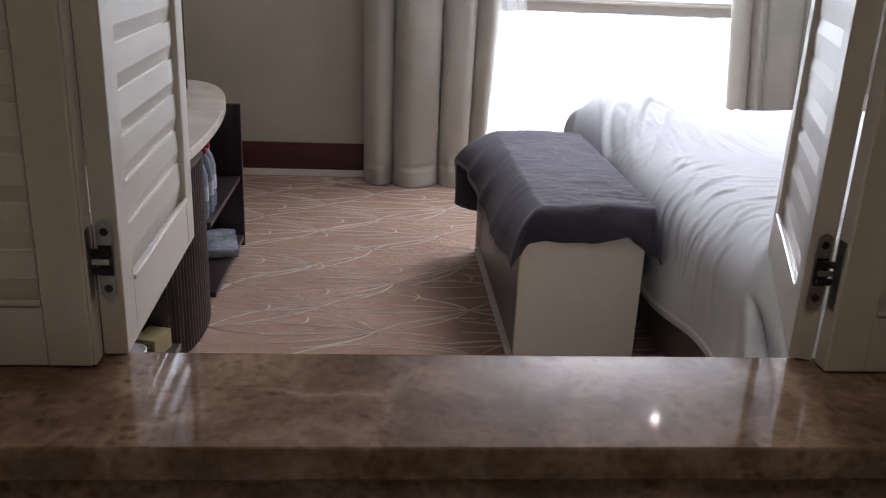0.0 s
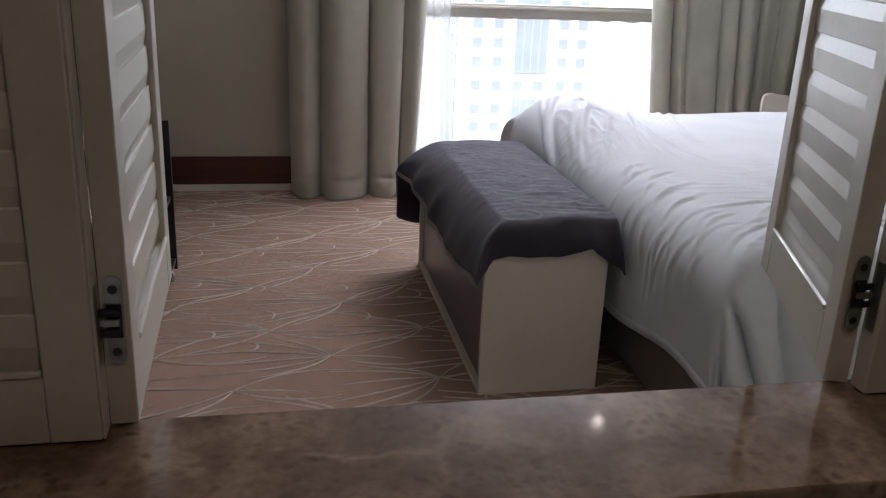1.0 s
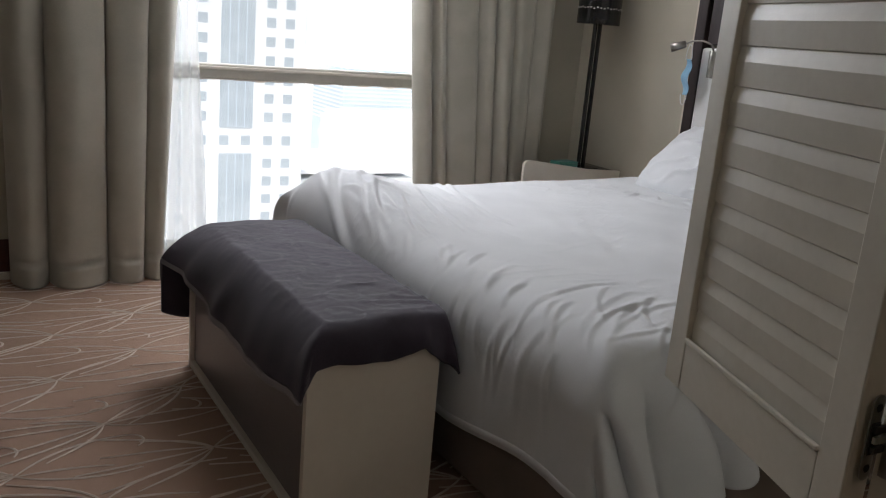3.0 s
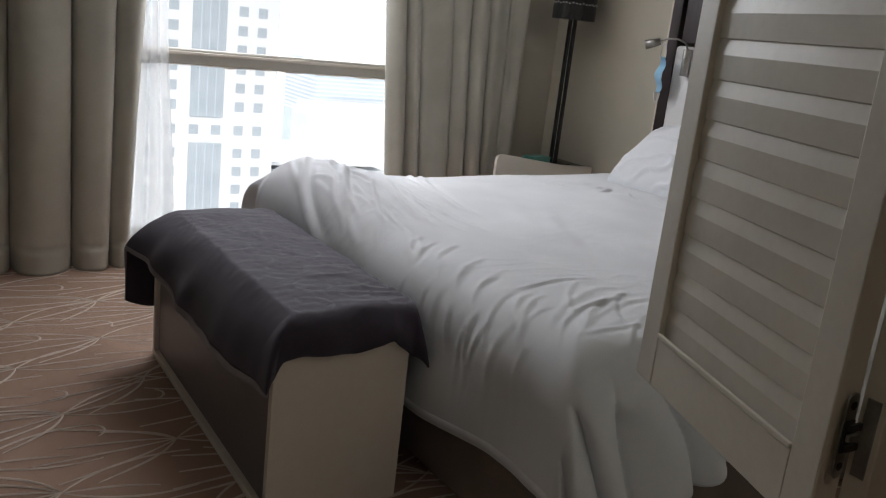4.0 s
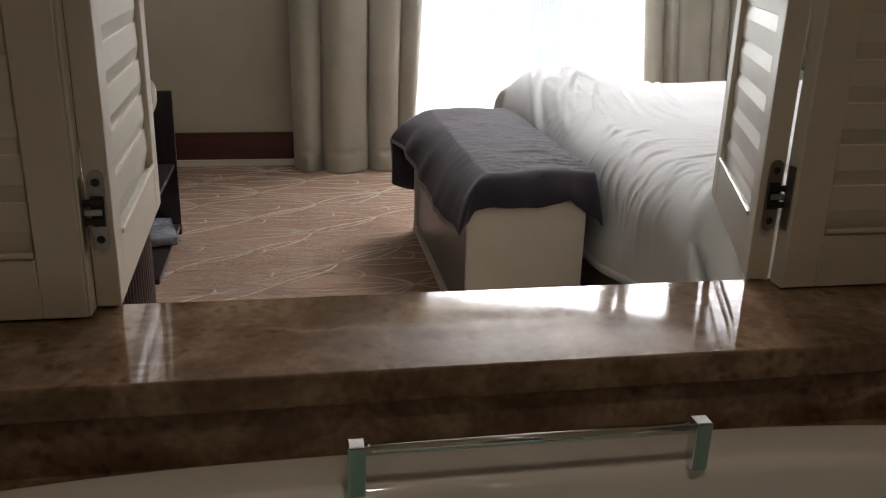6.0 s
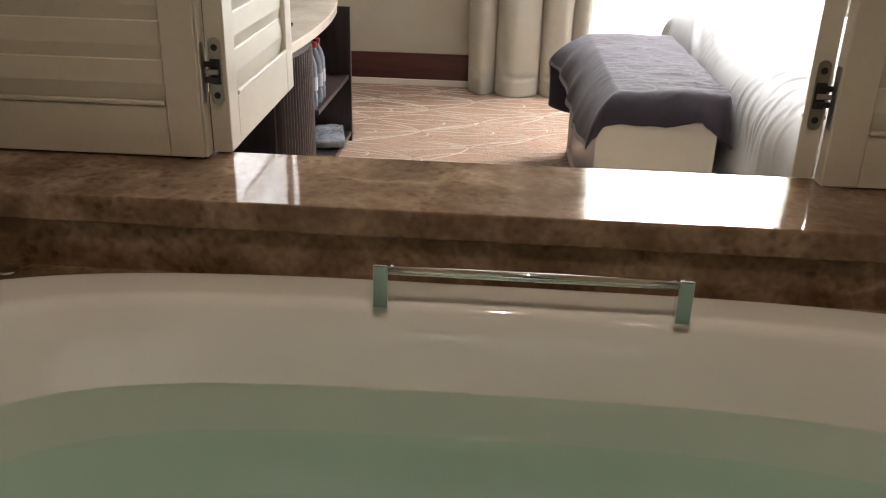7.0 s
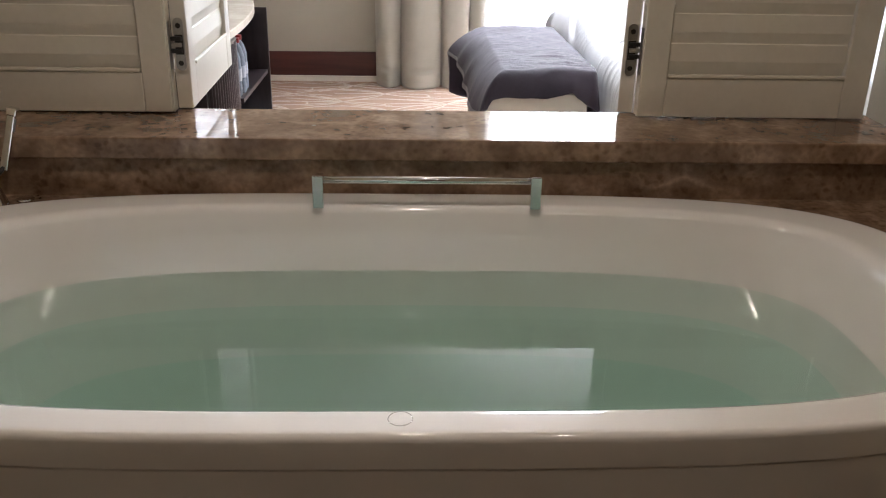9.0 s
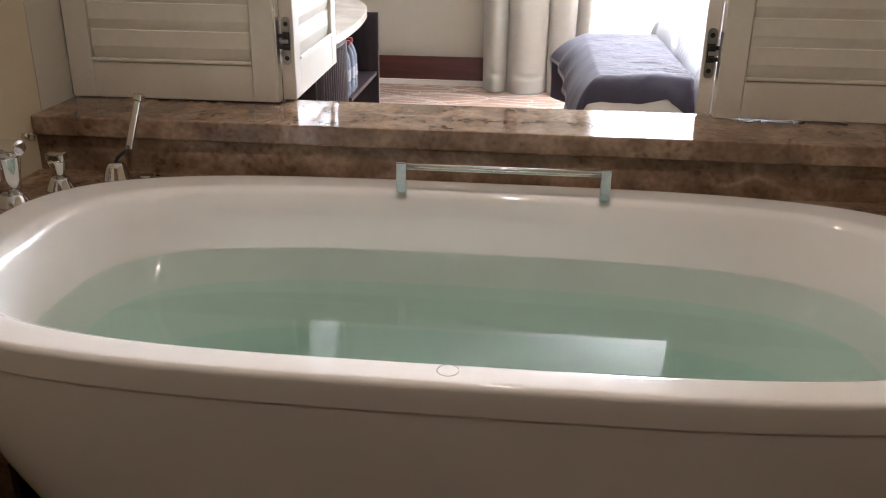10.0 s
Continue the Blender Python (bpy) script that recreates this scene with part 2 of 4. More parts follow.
# ---- mesh helpers ----
def mesh_of(name, bm, material, smooth=False):
    bmesh.ops.recalc_face_normals(bm, faces=bm.faces)
    me = bpy.data.meshes.new(name)
    bm.to_mesh(me)
    bm.free()
    me.materials.append(material)
    if smooth:
        for p in me.polygons:
            p.use_smooth = True
    return me


def part(name, bm, material, parent=None, label="", smooth=False, m=None):
    ob = new(name, mesh_of(name, bm, material, smooth))
    if parent:
        ob.parent = parent
    if m is not None:
        ob.matrix_basis = m
    if label:
        ob["label"] = label
    return ob


def thing(name, label, category, m=None, group="", kind=""):
    ob = new(name)
    ob.empty_display_size = 0.05
    if m is not None:
        ob.matrix_basis = m
    return tagged(ob, label, category, group, kind)


def box(x0, x1, y0, y1, z0, z1, bevel=0.0, seg=2, bm=None):
    bm = bm or bmesh.new()
    r = bmesh.ops.create_cube(bm, size=1.0)
    bmesh.ops.transform(bm, verts=r["verts"], matrix=Matrix.Translation(((x0 + x1) / 2, (y0 + y1) / 2, (z0 + z1) / 2)) @ Matrix.Diagonal((abs(x1 - x0), abs(y1 - y0), abs(z1 - z0), 1)))
    if bevel:
        es = list({e for v in r["verts"] for e in v.link_edges})
        bmesh.ops.bevel(bm, geom=es, offset=bevel, segments=seg, profile=0.5, affect="EDGES")
    return bm


def cyl(p0, p1, r0, r1=None, seg=24, bm=None, bevel=0.0):
    bm = bm or bmesh.new()
    p0, p1 = Vector(p0), Vector(p1)
    d = p1 - p0
    r1 = r0 if r1 is None else r1
    r = bmesh.ops.create_cone(bm, cap_ends=True, segments=seg, radius1=r0, radius2=r1, depth=d.length)
    bmesh.ops.transform(bm, verts=r["verts"], matrix=Matrix.Translation((p0 + p1) / 2) @ d.to_track_quat("Z", "Y").to_matrix().to_4x4())
    if bevel:
        es = [e for e in {e for v in r["verts"] for e in v.link_edges} if any(len(f.verts) > 4 for f in e.link_faces)]
        bmesh.ops.bevel(bm, geom=es, offset=bevel, segments=2, profile=0.5, affect="EDGES")
    return bm


def lathe(profile, seg=32, bm=None, at=(0, 0, 0)):
    """Turned shape round the z axis from (radius, height) pairs."""
    bm = bm or bmesh.new()
    rings = []
    for r, z in profile:
        rings.append([bm.verts.new((at[0] + r * math.cos(2 * math.pi * k / seg), at[1] + r * math.sin(2 * math.pi * k / seg), at[2] + z)) for k in range(seg)])
    for a, b in zip(rings, rings[1:]):
        for k in range(seg):
            bm.faces.new((a[k], a[(k + 1) % seg], b[(k + 1) % seg], b[k]))
    bm.faces.new(rings[0])
    bm.faces.new(rings[-1])
    return bm


def tube(points, r, seg=10, bm=None):
    bm = bm or bmesh.new()
    pts = [Vector(p) for p in points]
    rings = []
    for i, p in enumerate(pts):
        d = (pts[min(i + 1, len(pts) - 1)] - pts[max(i - 1, 0)]).normalized()
        q = d.to_track_quat("Z", "Y")
        rings.append([bm.verts.new(p + q @ Vector((r * math.cos(2 * math.pi * k / seg), r * math.sin(2 * math.pi * k / seg), 0))) for k in range(seg)])
    for a, b in zip(rings, rings[1:]):
        for k in range(seg):
            bm.faces.new((a[k], a[(k + 1) % seg], b[(k + 1) % seg], b[k]))
    bm.faces.new(rings[0])
    bm.faces.new(rings[-1])
    return bm


def grid(nu, nv, fn, bm=None):
    bm = bm or bmesh.new()
    vs = [[bm.verts.new(fn(i / nu, j / nv)) for j in range(nv + 1)] for i in range(nu + 1)]
    for i in range(nu):
        for j in range(nv):
            bm.faces.new((vs[i][j], vs[i + 1][j], vs[i + 1][j + 1], vs[i][j + 1]))
    return bm


def prism(outline, z0, z1, bm=None):
    bm = bm or bmesh.new()
    a = [bm.verts.new((x, y, z0)) for x, y in outline]
    b = [bm.verts.new((x, y, z1)) for x, y in outline]
    n = len(a)
    bm.faces.new(a)
    bm.faces.new(b)
    for k in range(n):
        bm.faces.new((a[k], a[(k + 1) % n], b[(k + 1) % n], b[k]))
    return bm


def solid(ob, thickness, offset=0.0):
    md = ob.modifiers.new("thickness", "SOLIDIFY")
    md.thickness, md.offset = thickness, offset
    return ob


def sstep(a, b, x):
    t = min(max((x - a) / (b - a), 0.0), 1.0)
    return t * t * (3 - 2 * t)


def nz(x, y, z=0.0):
    return noise.noise(Vector((x, y, z)))


def structure(name, bm, material, label, category, smooth=False):
    return tagged(part(name, bm, material, smooth=smooth), label, category, kind="structure")


# ---- rooms ----
BX0, BX1, BY0 = -1.02, 1.045, -3.1      # bathroom
RX0, RX1, RY1 = -1.34, 2.95, 3.715      # bedroom
CZ = 2.45
SILL = 0.713
structure("floor_bedroom", box(RX0 - 0.15, RX1 + 0.15, -0.19, RY1 + 0.3, -0.12, 0.0), CARPET, "taupe brown bedroom carpet with pale leaf lines", "carpet")
structure("floor_bathroom", box(BX0 - 0.15, BX1 + 0.15, BY0 - 0.15, -0.192, -0.12, -0.002), BATH_FLOOR, "dark brown polished marble bathroom floor", "floor")
structure("ceiling_bedroom", box(RX0 - 0.15, RX1 + 0.15, -0.19, RY1 + 0.3, CZ, CZ + 0.12), CEIL, "plain white painted bedroom ceiling", "ceiling")
structure("ceiling_bathroom", box(BX0 - 0.15, BX1 + 0.15, BY0 - 0.15, -0.192, CZ, CZ + 0.12), CEIL, "plain white painted bathroom ceiling", "ceiling")
structure("wall_bath_left", box(BX0 - 0.15, BX0, BY0, -0.192, 0, CZ), BATH_WALL, "warm cream painted bathroom side wall", "wall")
structure("wall_bath_right", box(BX1, BX1 + 0.15, BY0, -0.192, 0, CZ), BATH_WALL, "warm cream painted bathroom side wall", "wall")
# never in view; its dark marble is assumed, to weaken bounce on the tub
structure("wall_bath_back", box(BX0 - 0.15, BX1 + 0.15, BY0 - 0.15, BY0, 0, CZ), MARBLE, "unseen bathroom back wall, brown marble to cut bounced light", "wall")
part_wall = bmesh.new()
box(RX0 - 0.15, BX0, -0.19, 0.0, 0, CZ, bm=part_wall)
box(BX1, RX1 + 0.15, -0.19, 0.0, 0, CZ, bm=part_wall)
box(BX0, BX1, -0.19, 0.0, 2.16, CZ, bm=part_wall)
box(BX0, BX1, -0.19, -0.004, 0, SILL - 0.047, bm=part_wall)
structure("wall_between_rooms", part_wall, WALL, "cream wall with a wide shuttered opening", "wall")
structure("wall_bedroom_left", box(RX0 - 0.15, RX0, 0, RY1 + 0.3, 0, CZ), WALL, "cream papered bedroom wall behind the television cabinet", "wall")
structure("wall_bedroom_right", box(RX1, RX1 + 0.15, 0, RY1 + 0.3, 0, CZ), WALL, "cream papered bedroom wall behind the headboard", "wall")
WX0, WX1, WZ0, WZ1 = 0.12, 2.42, 0.06, 2.38
bw = bmesh.new()
box(RX0, WX0, RY1, RY1 + 0.3, 0, CZ, bm=bw)
box(WX1, RX1, RY1, RY1 + 0.3, 0, CZ, bm=bw)
box(WX0, WX1, RY1, RY1 + 0.3, 0, WZ0, bm=bw)
box(WX0, WX1, RY1, RY1 + 0.3, WZ1, CZ, bm=bw)
structure("wall_window", bw, WALL, "cream papered wall round a tall window", "wall")

# baseboard: dark red-brown board over a pale strip
for x0, x1 in ((RX0, WX0 - 0.002), (WX1 + 0.002, RX1)):
    structure("baseboard", box(x0, x1, RY1 - 0.014, RY1 - 0.001, 0.037, 0.190, 0.003), WOOD_RED, "dark red-brown wooden baseboard", "baseboard")
    structure("trim", box(x0, x1, RY1 - 0.02, RY1 - 0.001, 0.0, 0.036, 0.003), WHITE_TRIM, "off-white strip under the baseboard", "trim")
structure("baseboard", box(RX1 - 0.014, RX1 - 0.001, 0.0, RY1 - 0.021, 0.037, 0.190, 0.003), WOOD_RED, "dark red-brown wooden baseboard", "baseboard")
structure("baseboard", box(RX0 + 0.001, RX0 + 0.014, 0.0, RY1 - 0.021, 0.037, 0.190, 0.003), WOOD_RED, "dark red-brown wooden baseboard", "baseboard")

# window with a transom bar
win = thing("window_1", "tall bedroom window with a beige metal transom bar", "window", kind="structure")
fy0, fy1 = 3.865, 3.915
part("window_frame", box(WX0 + 0.002, WX0 + 0.05, fy0, fy1, WZ0, WZ1, 0.004), FRAME, win)
part("window_frame", box(WX1 - 0.05, WX1 - 0.002, fy0, fy1, WZ0, WZ1, 0.004), FRAME, win)
part("window_frame", box(WX0 + 0.052, WX1 - 0.052, fy0, fy1, WZ0 + 0.001, WZ0 + 0.05, 0.004), FRAME, win)
part("window_frame", box(WX0 + 0.052, WX1 - 0.052, fy0, fy1, WZ1 - 0.05, WZ1 - 0.001, 0.004), FRAME, win)
part("transom", box(WX0 + 0.052, WX1 - 0.052, fy0 - 0.02, fy1, 0.948, 1.023, 0.006), FRAME, win, "beige metal transom bar with worn paint")
part("transom_bead", box(WX0 + 0.052, WX1 - 0.052, fy0 - 0.032, fy0 - 0.021, 0.995, 1.011, 0.003), WHITE_TRIM, win)
part("sealant_strip", grid(160, 2, lambda u, v: (WX0 + 0.06 + u * (WX1 - WX0 - 0.12), fy0 - 0.019 + 0.003 * nz(u * 60, 2.0), 0.949 - v * (0.006 + 0.010 * max(nz(u * 26, 5.0) + 0.5 * nz(u * 80, 1.0), -0.3)))), WHITE_TRIM, win, "worn uneven strip under the bar")
for z0, z1 in ((WZ0 + 0.052, 0.946), (1.025, WZ1 - 0.052)):
    p = part("pane", box(WX0 + 0.053, WX1 - 0.053, 3.886, 3.892, z0, z1), GLASS, win)
    p.visible_shadow = False

# leaf-vein pattern woven into the carpet
def ribbon(bm, pts, w, lift):
    prev = None
    n = len(pts)
    for i in range(n):
        a, b = pts[max(i - 1, 0)], pts[min(i + 1, n - 1)]
        d = Vector((b[0] - a[0], b[1] - a[1], 0))
        d.normalize()
        s = Vector((-d.y, d.x, 0)) * (w * 0.5 * (0.5 + 0.5 * math.sin(math.pi * (i + 0.5) / n)))
        p = Vector((pts[i][0], pts[i][1], 0.0006 + lift))
        cur = (bm.verts.new(p - s), bm.verts.new(p + Vector((0, 0, 0.0024))), bm.verts.new(p + s))
        if prev:
            bm.faces.new((prev[0], cur[0], cur[1], prev[1]))
            bm.faces.new((prev[1], cur[1], cur[2], prev[2]))
        prev = cur


def stroke(x, y, a, length, bend, bend2=0.0, steps=18):
    pts = [(x, y)]
    for i in range(steps):
        t = i / steps
        a += (bend + bend2 * (t - 0.3)) / steps
        x, y = x + math.cos(a) * length / steps, y + math.sin(a) * length / steps
        pts.append((x, y))
    return pts, a


def carpet_pattern():
    """Reed-like sprays: long S-shaped stems run one way from a node, short leaves loop back."""
    rng = random.Random(23)
    bm = bmesh.new()
    count = [0]

    def put(pts, w):
        pts = [p for p in pts if RX0 + 0.02 < p[0] < RX1 - 0.02 and 0.02 < p[1] < RY1 - 0.05]
        if len(pts) > 3:
            count[0] += 1
            ribbon(bm, pts, w, 0.00004 * (count[0] % 37))

    pitch = 0.215
    for row in range(18):
        x = -1.55 + (row % 2) * 0.29 + rng.uniform(-0.05, 0.05)
        while x < 3.1:
            y = 0.10 + row * pitch + rng.uniform(-0.035, 0.035)
            tilt = rng.uniform(-0.10, 0.22)
            # leaves run back from the tip, each swinging wide and then straightening
            for off, ln in ((-1.25, 0.26), (-0.85, 0.36), (-0.36, 0.34), (0.16, 0.38), (0.66, 0.42), (1.12, 0.30)):
                if rng.random() < 0.15:
                    continue
                a = math.pi + tilt + off + rng.uniform(-0.08, 0.08)
                bend = -off * 0.95 + rng.uniform(-0.12, 0.12)
                q, _ = stroke(x, y, a, ln * rng.uniform(0.85, 1.12), bend, -1.9 * bend, 22)
                put(q, 0.0108)
            # stems run on from the tip towards the next leaves
            for off, ln, turn in ((-0.70, 0.36, 0.85), (0.02, 0.28, -0.30), (0.78, 0.40, -0.95)):
                q, e = stroke(x, y, tilt + off + rng.uniform(-0.07, 0.07), ln * rng.uniform(0.85, 1.1), turn, rng.uniform(-0.5, 0.5), 22)
                put(q, 0.0108)
                if rng.random() < 0.28:
                    q, _ = stroke(q[-1][0], q[-1][1], e, 0.10, rng.choice((-2.6, 2.6)), 1.0, 12)
                    put(q, 0.0095)
            x += rng.uniform(0.54, 0.64)
    ob = part("carpet_pattern", bm, CARPET_LINE, bpy.data.objects["floor_bedroom"], "pale raised leaf-vein lines in the carpet")
    ob["kind"] = "stuff"


carpet_pattern()

# marble sill, its fascia and the tub surround
structure("sill", box(BX0 + 0.001, BX1 - 0.001, -0.243, 0.004, SILL - 0.045, SILL, 0.004), MARBLE, "polished brown marble ledge under the shutters", "ledge")
structure("sill_fascia", box(BX0 + 0.001, BX1 - 0.001, -0.228, -0.191, 0.0, SILL - 0.0452, 0.0), MARBLE, "polished brown marble face behind the tub", "cladding")


# ---- bathtub ----
TX, TY, TL, TW = 0.0, -0.662, 0.918, 0.421


def sup(a, hl, hw, n=3.0):
    c, s = math.cos(a), math.sin(a)
    return (math.copysign(abs(c) ** (2 / n), c) * hl, math.copysign(abs(s) ** (2 / n), s) * hw)


def ring_loft(rings, seg=96, cap_last=True):
    bm = bmesh.new()
    loops = []
    for z, hl, hw, cy, n in rings:
        loops.append([bm.verts.new((TX + sup(2 * math.pi * (k + 0.5) / seg, hl, hw, n)[0], cy + sup(2 * math.pi * (k + 0.5) / seg, hl, hw, n)[1], z)) for k in range(seg)])
    for a, b in zip(loops, loops[1:]):
        for k in range(seg):
            bm.faces.new((a[k], a[(k + 1) % seg], b[(k + 1) % seg], b[k]))
    if cap_last:
        bm.faces.new(loops[-1])
    return bm


tub = thing("bathtub", "white acrylic oval bathtub filled with greenish water", "bathtub")
shell = [(0.0, 0.68, 0.33, TY, 3.0), (0.10, 0.725, 0.35, TY, 3.0), (0.30, 0.83, 0.385, TY, 3.2), (0.520, TL - 0.0065, TW - 0.0050, TY, 3.5), (0.529, TL - 0.0045, TW - 0.0040, TY, 3.5), (0.5325, TL - 0.0040, TW - 0.0034, TY, 3.5), (0.5345, TL - 0.0008, TW - 0.0006, TY, 3.5), (0.537, TL, TW, TY, 3.5),
         (0.570, TL, TW, TY, 3.5), (0.574, TL - 0.0005, TW - 0.0005, TY, 3.5), (0.5775, TL - 0.002, TW - 0.002, TY, 3.5), (0.5795, TL - 0.005, TW - 0.005, TY, 3.5), (0.580, TL - 0.009, TW - 0.008, TY - 0.001, 3.5), (0.5803, TL - 0.02, TW - 0.016, TY - 0.003, 3.5), (0.5803, 0.838, 0.368, TY - 0.010, 3.5), (0.580, 0.828, 0.362, TY - 0.010, 3.5),
         (0.577, 0.812, 0.354, TY - 0.012, 3.5), (0.566, 0.801, 0.347, TY - 0.012, 3.5), (0.52, 0.785, 0.339, TY - 0.013, 3.4), (0.42, 0.742, 0.320, TY - 0.013, 3.2), (0.28, 0.66, 0.292, TY - 0.014, 3.0),
         (0.20, 0.61, 0.272, TY - 0.014, 2.9), (0.165, 0.56, 0.242, TY - 0.014, 2.8), (0.15, 0.48, 0.19, TY - 0.014, 2.6), (0.148, 0.25, 0.09, TY - 0.014, 2.2)]
shell = [(z * 1.038, a, b, c, n) for z, a, b, c, n in shell]
part("shell", ring_loft(shell), ACRYLIC, tub, "white glossy acrylic shell with a rolled rim", smooth=True)
WL = 0.477


def water_sheet(z):
    """Outline of the tub's inside at height z: half length, half width, centre, squareness."""
    for p, q in zip(shell[14:], shell[15:]):
        if q[0] <= z <= p[0]:
            k = (p[0] - z) / (p[0] - q[0])
            return [i + (j - i) * k for i, j in zip(p[1:], q[1:])]


hl, hw, cy0, ex = water_sheet(WL)
w_ob = part("bath_water", ring_loft([(WL, hl - 0.001, hw - 0.001, cy0, ex), (WL, 0.3, 0.12, cy0, 2.4)]), WATER, None, smooth=True)
tagged(w_ob, "still clear greenish bath water in the tub", "water")
DEEP = bpy.data.materials.new("deep_water")
DEEP.use_nodes = True
DEEP.node_tree.nodes.clear()
deep_out, deep_tint = DEEP.node_tree.nodes.new("ShaderNodeOutputMaterial"), DEEP.node_tree.nodes.new("ShaderNodeBsdfTransparent")
deep_tint.inputs[0].default_value = (0.89, 0.985, 0.966, 1)
DEEP.node_tree.links.new(deep_tint.outputs[0], deep_out.inputs[0])
for depth in (0.07, 0.17):
    hl, hw, cy0, ex = water_sheet(WL - depth)
    part("deep_layer", ring_loft([(WL - depth, hl - 0.001, hw - 0.001, cy0, ex), (WL - depth - 0.001, 0.3, 0.1, cy0, 2.4)]), DEEP, w_ob, "deeper green layer of the water", smooth=True)
cap = part("overflow_cap", lathe([(0.0140, 0.0), (0.0139, 0.0003), (0.011, 0.0005), (0.004, 0.0005)], 28, at=(-0.002, -1.049, 0.6023)), ACRYLIC, tub, "small round white cap on the rim")
part("cap_ring", tube([(-0.002 + 0.0145 * math.cos(a), -1.049 + 0.0145 * math.sin(a), 0.6024) for a in [2 * math.pi * k / 28 for k in range(28)]], 0.0005, 6), CHROME, cap, smooth=True)
handle = part("grab_bar", cyl((-0.164, -0.326, 0.657), (0.243, -0.326, 0.657), 0.0072, seg=16), CHROME, tub, "polished chrome grab bar", smooth=True)
for hx in (-0.170, 0.249):
    part("post", box(hx - 0.0105, hx + 0.0105, -0.337, -0.315, 0.6018, 0.667, 0.002), CHROME, handle)

# stone deck either side of the tub
deck = bmesh.new()
N = 40
ins, outs = [], []
for k in range(N + 1):
    a = math.pi * k / N
    x, y = sup(a, TL - 0.012, TW - 0.012, 3.5)
    ins.append((TX + x, TY + y))
    c, s = math.cos(a), math.sin(a)
    t = min((BX1 - 0.002 - TX) / max(c, 1e-6) if c > 0 else (TX - BX0 - 0.002) / max(-c, 1e-6), (-0.2285 - TY) / max(s, 1e-6))
    outs.append((TX + c * t, TY + s * t))
for k in range(N):
    quad = [ins[k], ins[k + 1], outs[k + 1], outs[k]]
    if abs(quad[0][1] - quad[3][1]) + abs(quad[0][0] - quad[3][0]) > 0.004:
        deck.faces.new([deck.verts.new((x, y, 0.588)) for x, y in quad])
bmesh.ops.remove_doubles(deck, verts=deck.verts, dist=0.0005)
for x0, x1 in ((BX0 + 0.002, TX - TL - 0.004), (TX + TL + 0.004, BX1 - 0.002)):
    box(x0, x1, TY - 0.02, TY, 0.0, 0.588, bm=deck)
tub_deck = structure("tub_deck", deck, MARBLE, "brown marble deck round the back of the tub", "deck")


# ---- tub fittings ----
def tap(name, label, x, y):
    t = thing(name, label, "tap", pose(x, y, 0.5885))
    part("flange", lathe([(0.030, 0.0), (0.029, 0.004), (0.019, 0.024), (0.017, 0.028)], 28), CHROME, t, smooth=True)
    part("stem", lathe([(0.012, 0.026), (0.013, 0.04), (0.018, 0.062), (0.019, 0.066)], 24), CHROME, t, smooth=True)
    part("lever", box(-0.020, 0.020, -0.012, 0.012, 0.064, 0.082, 0.004), CHROME, t)
    return t


tap("bath_tap", "polished chrome bath tap on the marble deck", -0.893, -0.377)
spout = thing("bath_spout", "polished chrome bath spout on the marble deck", "spout", pose(-0.940, -0.480, 0.5885))
part("flange", lathe([(0.034, 0.0), (0.033, 0.004), (0.024, 0.02), (0.021, 0.025)], 28), CHROME, spout, smooth=True)
part("body", lathe([(0.020, 0.024), (0.024, 0.06), (0.029, 0.10), (0.029, 0.112)], 28), CHROME, spout, smooth=True)
part("head", cyl((-0.028, 0.004, 0.122), (0.045, -0.012, 0.124), 0.015, 0.016, 24, bevel=0.003), CHROME, spout, smooth=True)
hook = thing("wall_hook", "small chrome ring hook on the cream wall", "hook", pose(BX0, -0.28, 0.675))
part("plate", cyl((0.0, 0, 0), (0.012, 0, 0), 0.007, seg=16), CHROME, hook, smooth=True)
part("ring", tube([(0.014 + 0.011 * math.sin(a), -0.011 * math.cos(a) * 0.6, 0.011 * math.cos(a)) for a in [0.3 + 5.0 * k / 16 for k in range(17)]], 0.0022, 8), CHROME, hook, smooth=True)
shower = thing("hand_shower", "slim chrome hand shower in its deck holder", "shower", pose(-0.806, -0.296, 0.5885))
part("holder", lathe([(0.031, 0.0), (0.030, 0.004), (0.021, 0.032), (0.017, 0.040), (0.012, 0.042)], 28), CHROME, shower, smooth=True)
part("neck", tube([(0.0, 0.0, 0.040), (0.006, 0.004, 0.052), (0.018, 0.010, 0.062), (0.028, 0.016, 0.074)], 0.0045, 10), DARK_STEEL, shower, smooth=True)
part("wand", box(-0.0075, 0.0075, -0.004, 0.004, 0.0, 0.118, 0.0025), CHROME, shower, m=pose(0.027, 0.016, 0.068, -6, 14.7, 0))
part("spray_head", box(-0.010, 0.010, -0.006, 0.014, 0.108, 0.124, 0.003), CHROME, shower, m=pose(0.027, 0.016, 0.068, -6, 14.7, 0))
part("button", box(0.0076, 0.0090, -0.003, 0.003, 0.078, 0.104, 0.0006), STEEL, shower, m=pose(0.027, 0.016, 0.068, -6, 14.7, 0))
soap = thing("deck_cap", "small flat chrome cap on the marble deck", "cap", pose(-0.757, -0.262, 0.5885))
part("disc", lathe([(0.017, 0.0), (0.017, 0.003), (0.013, 0.005)], 24), CHROME, soap, smooth=True)


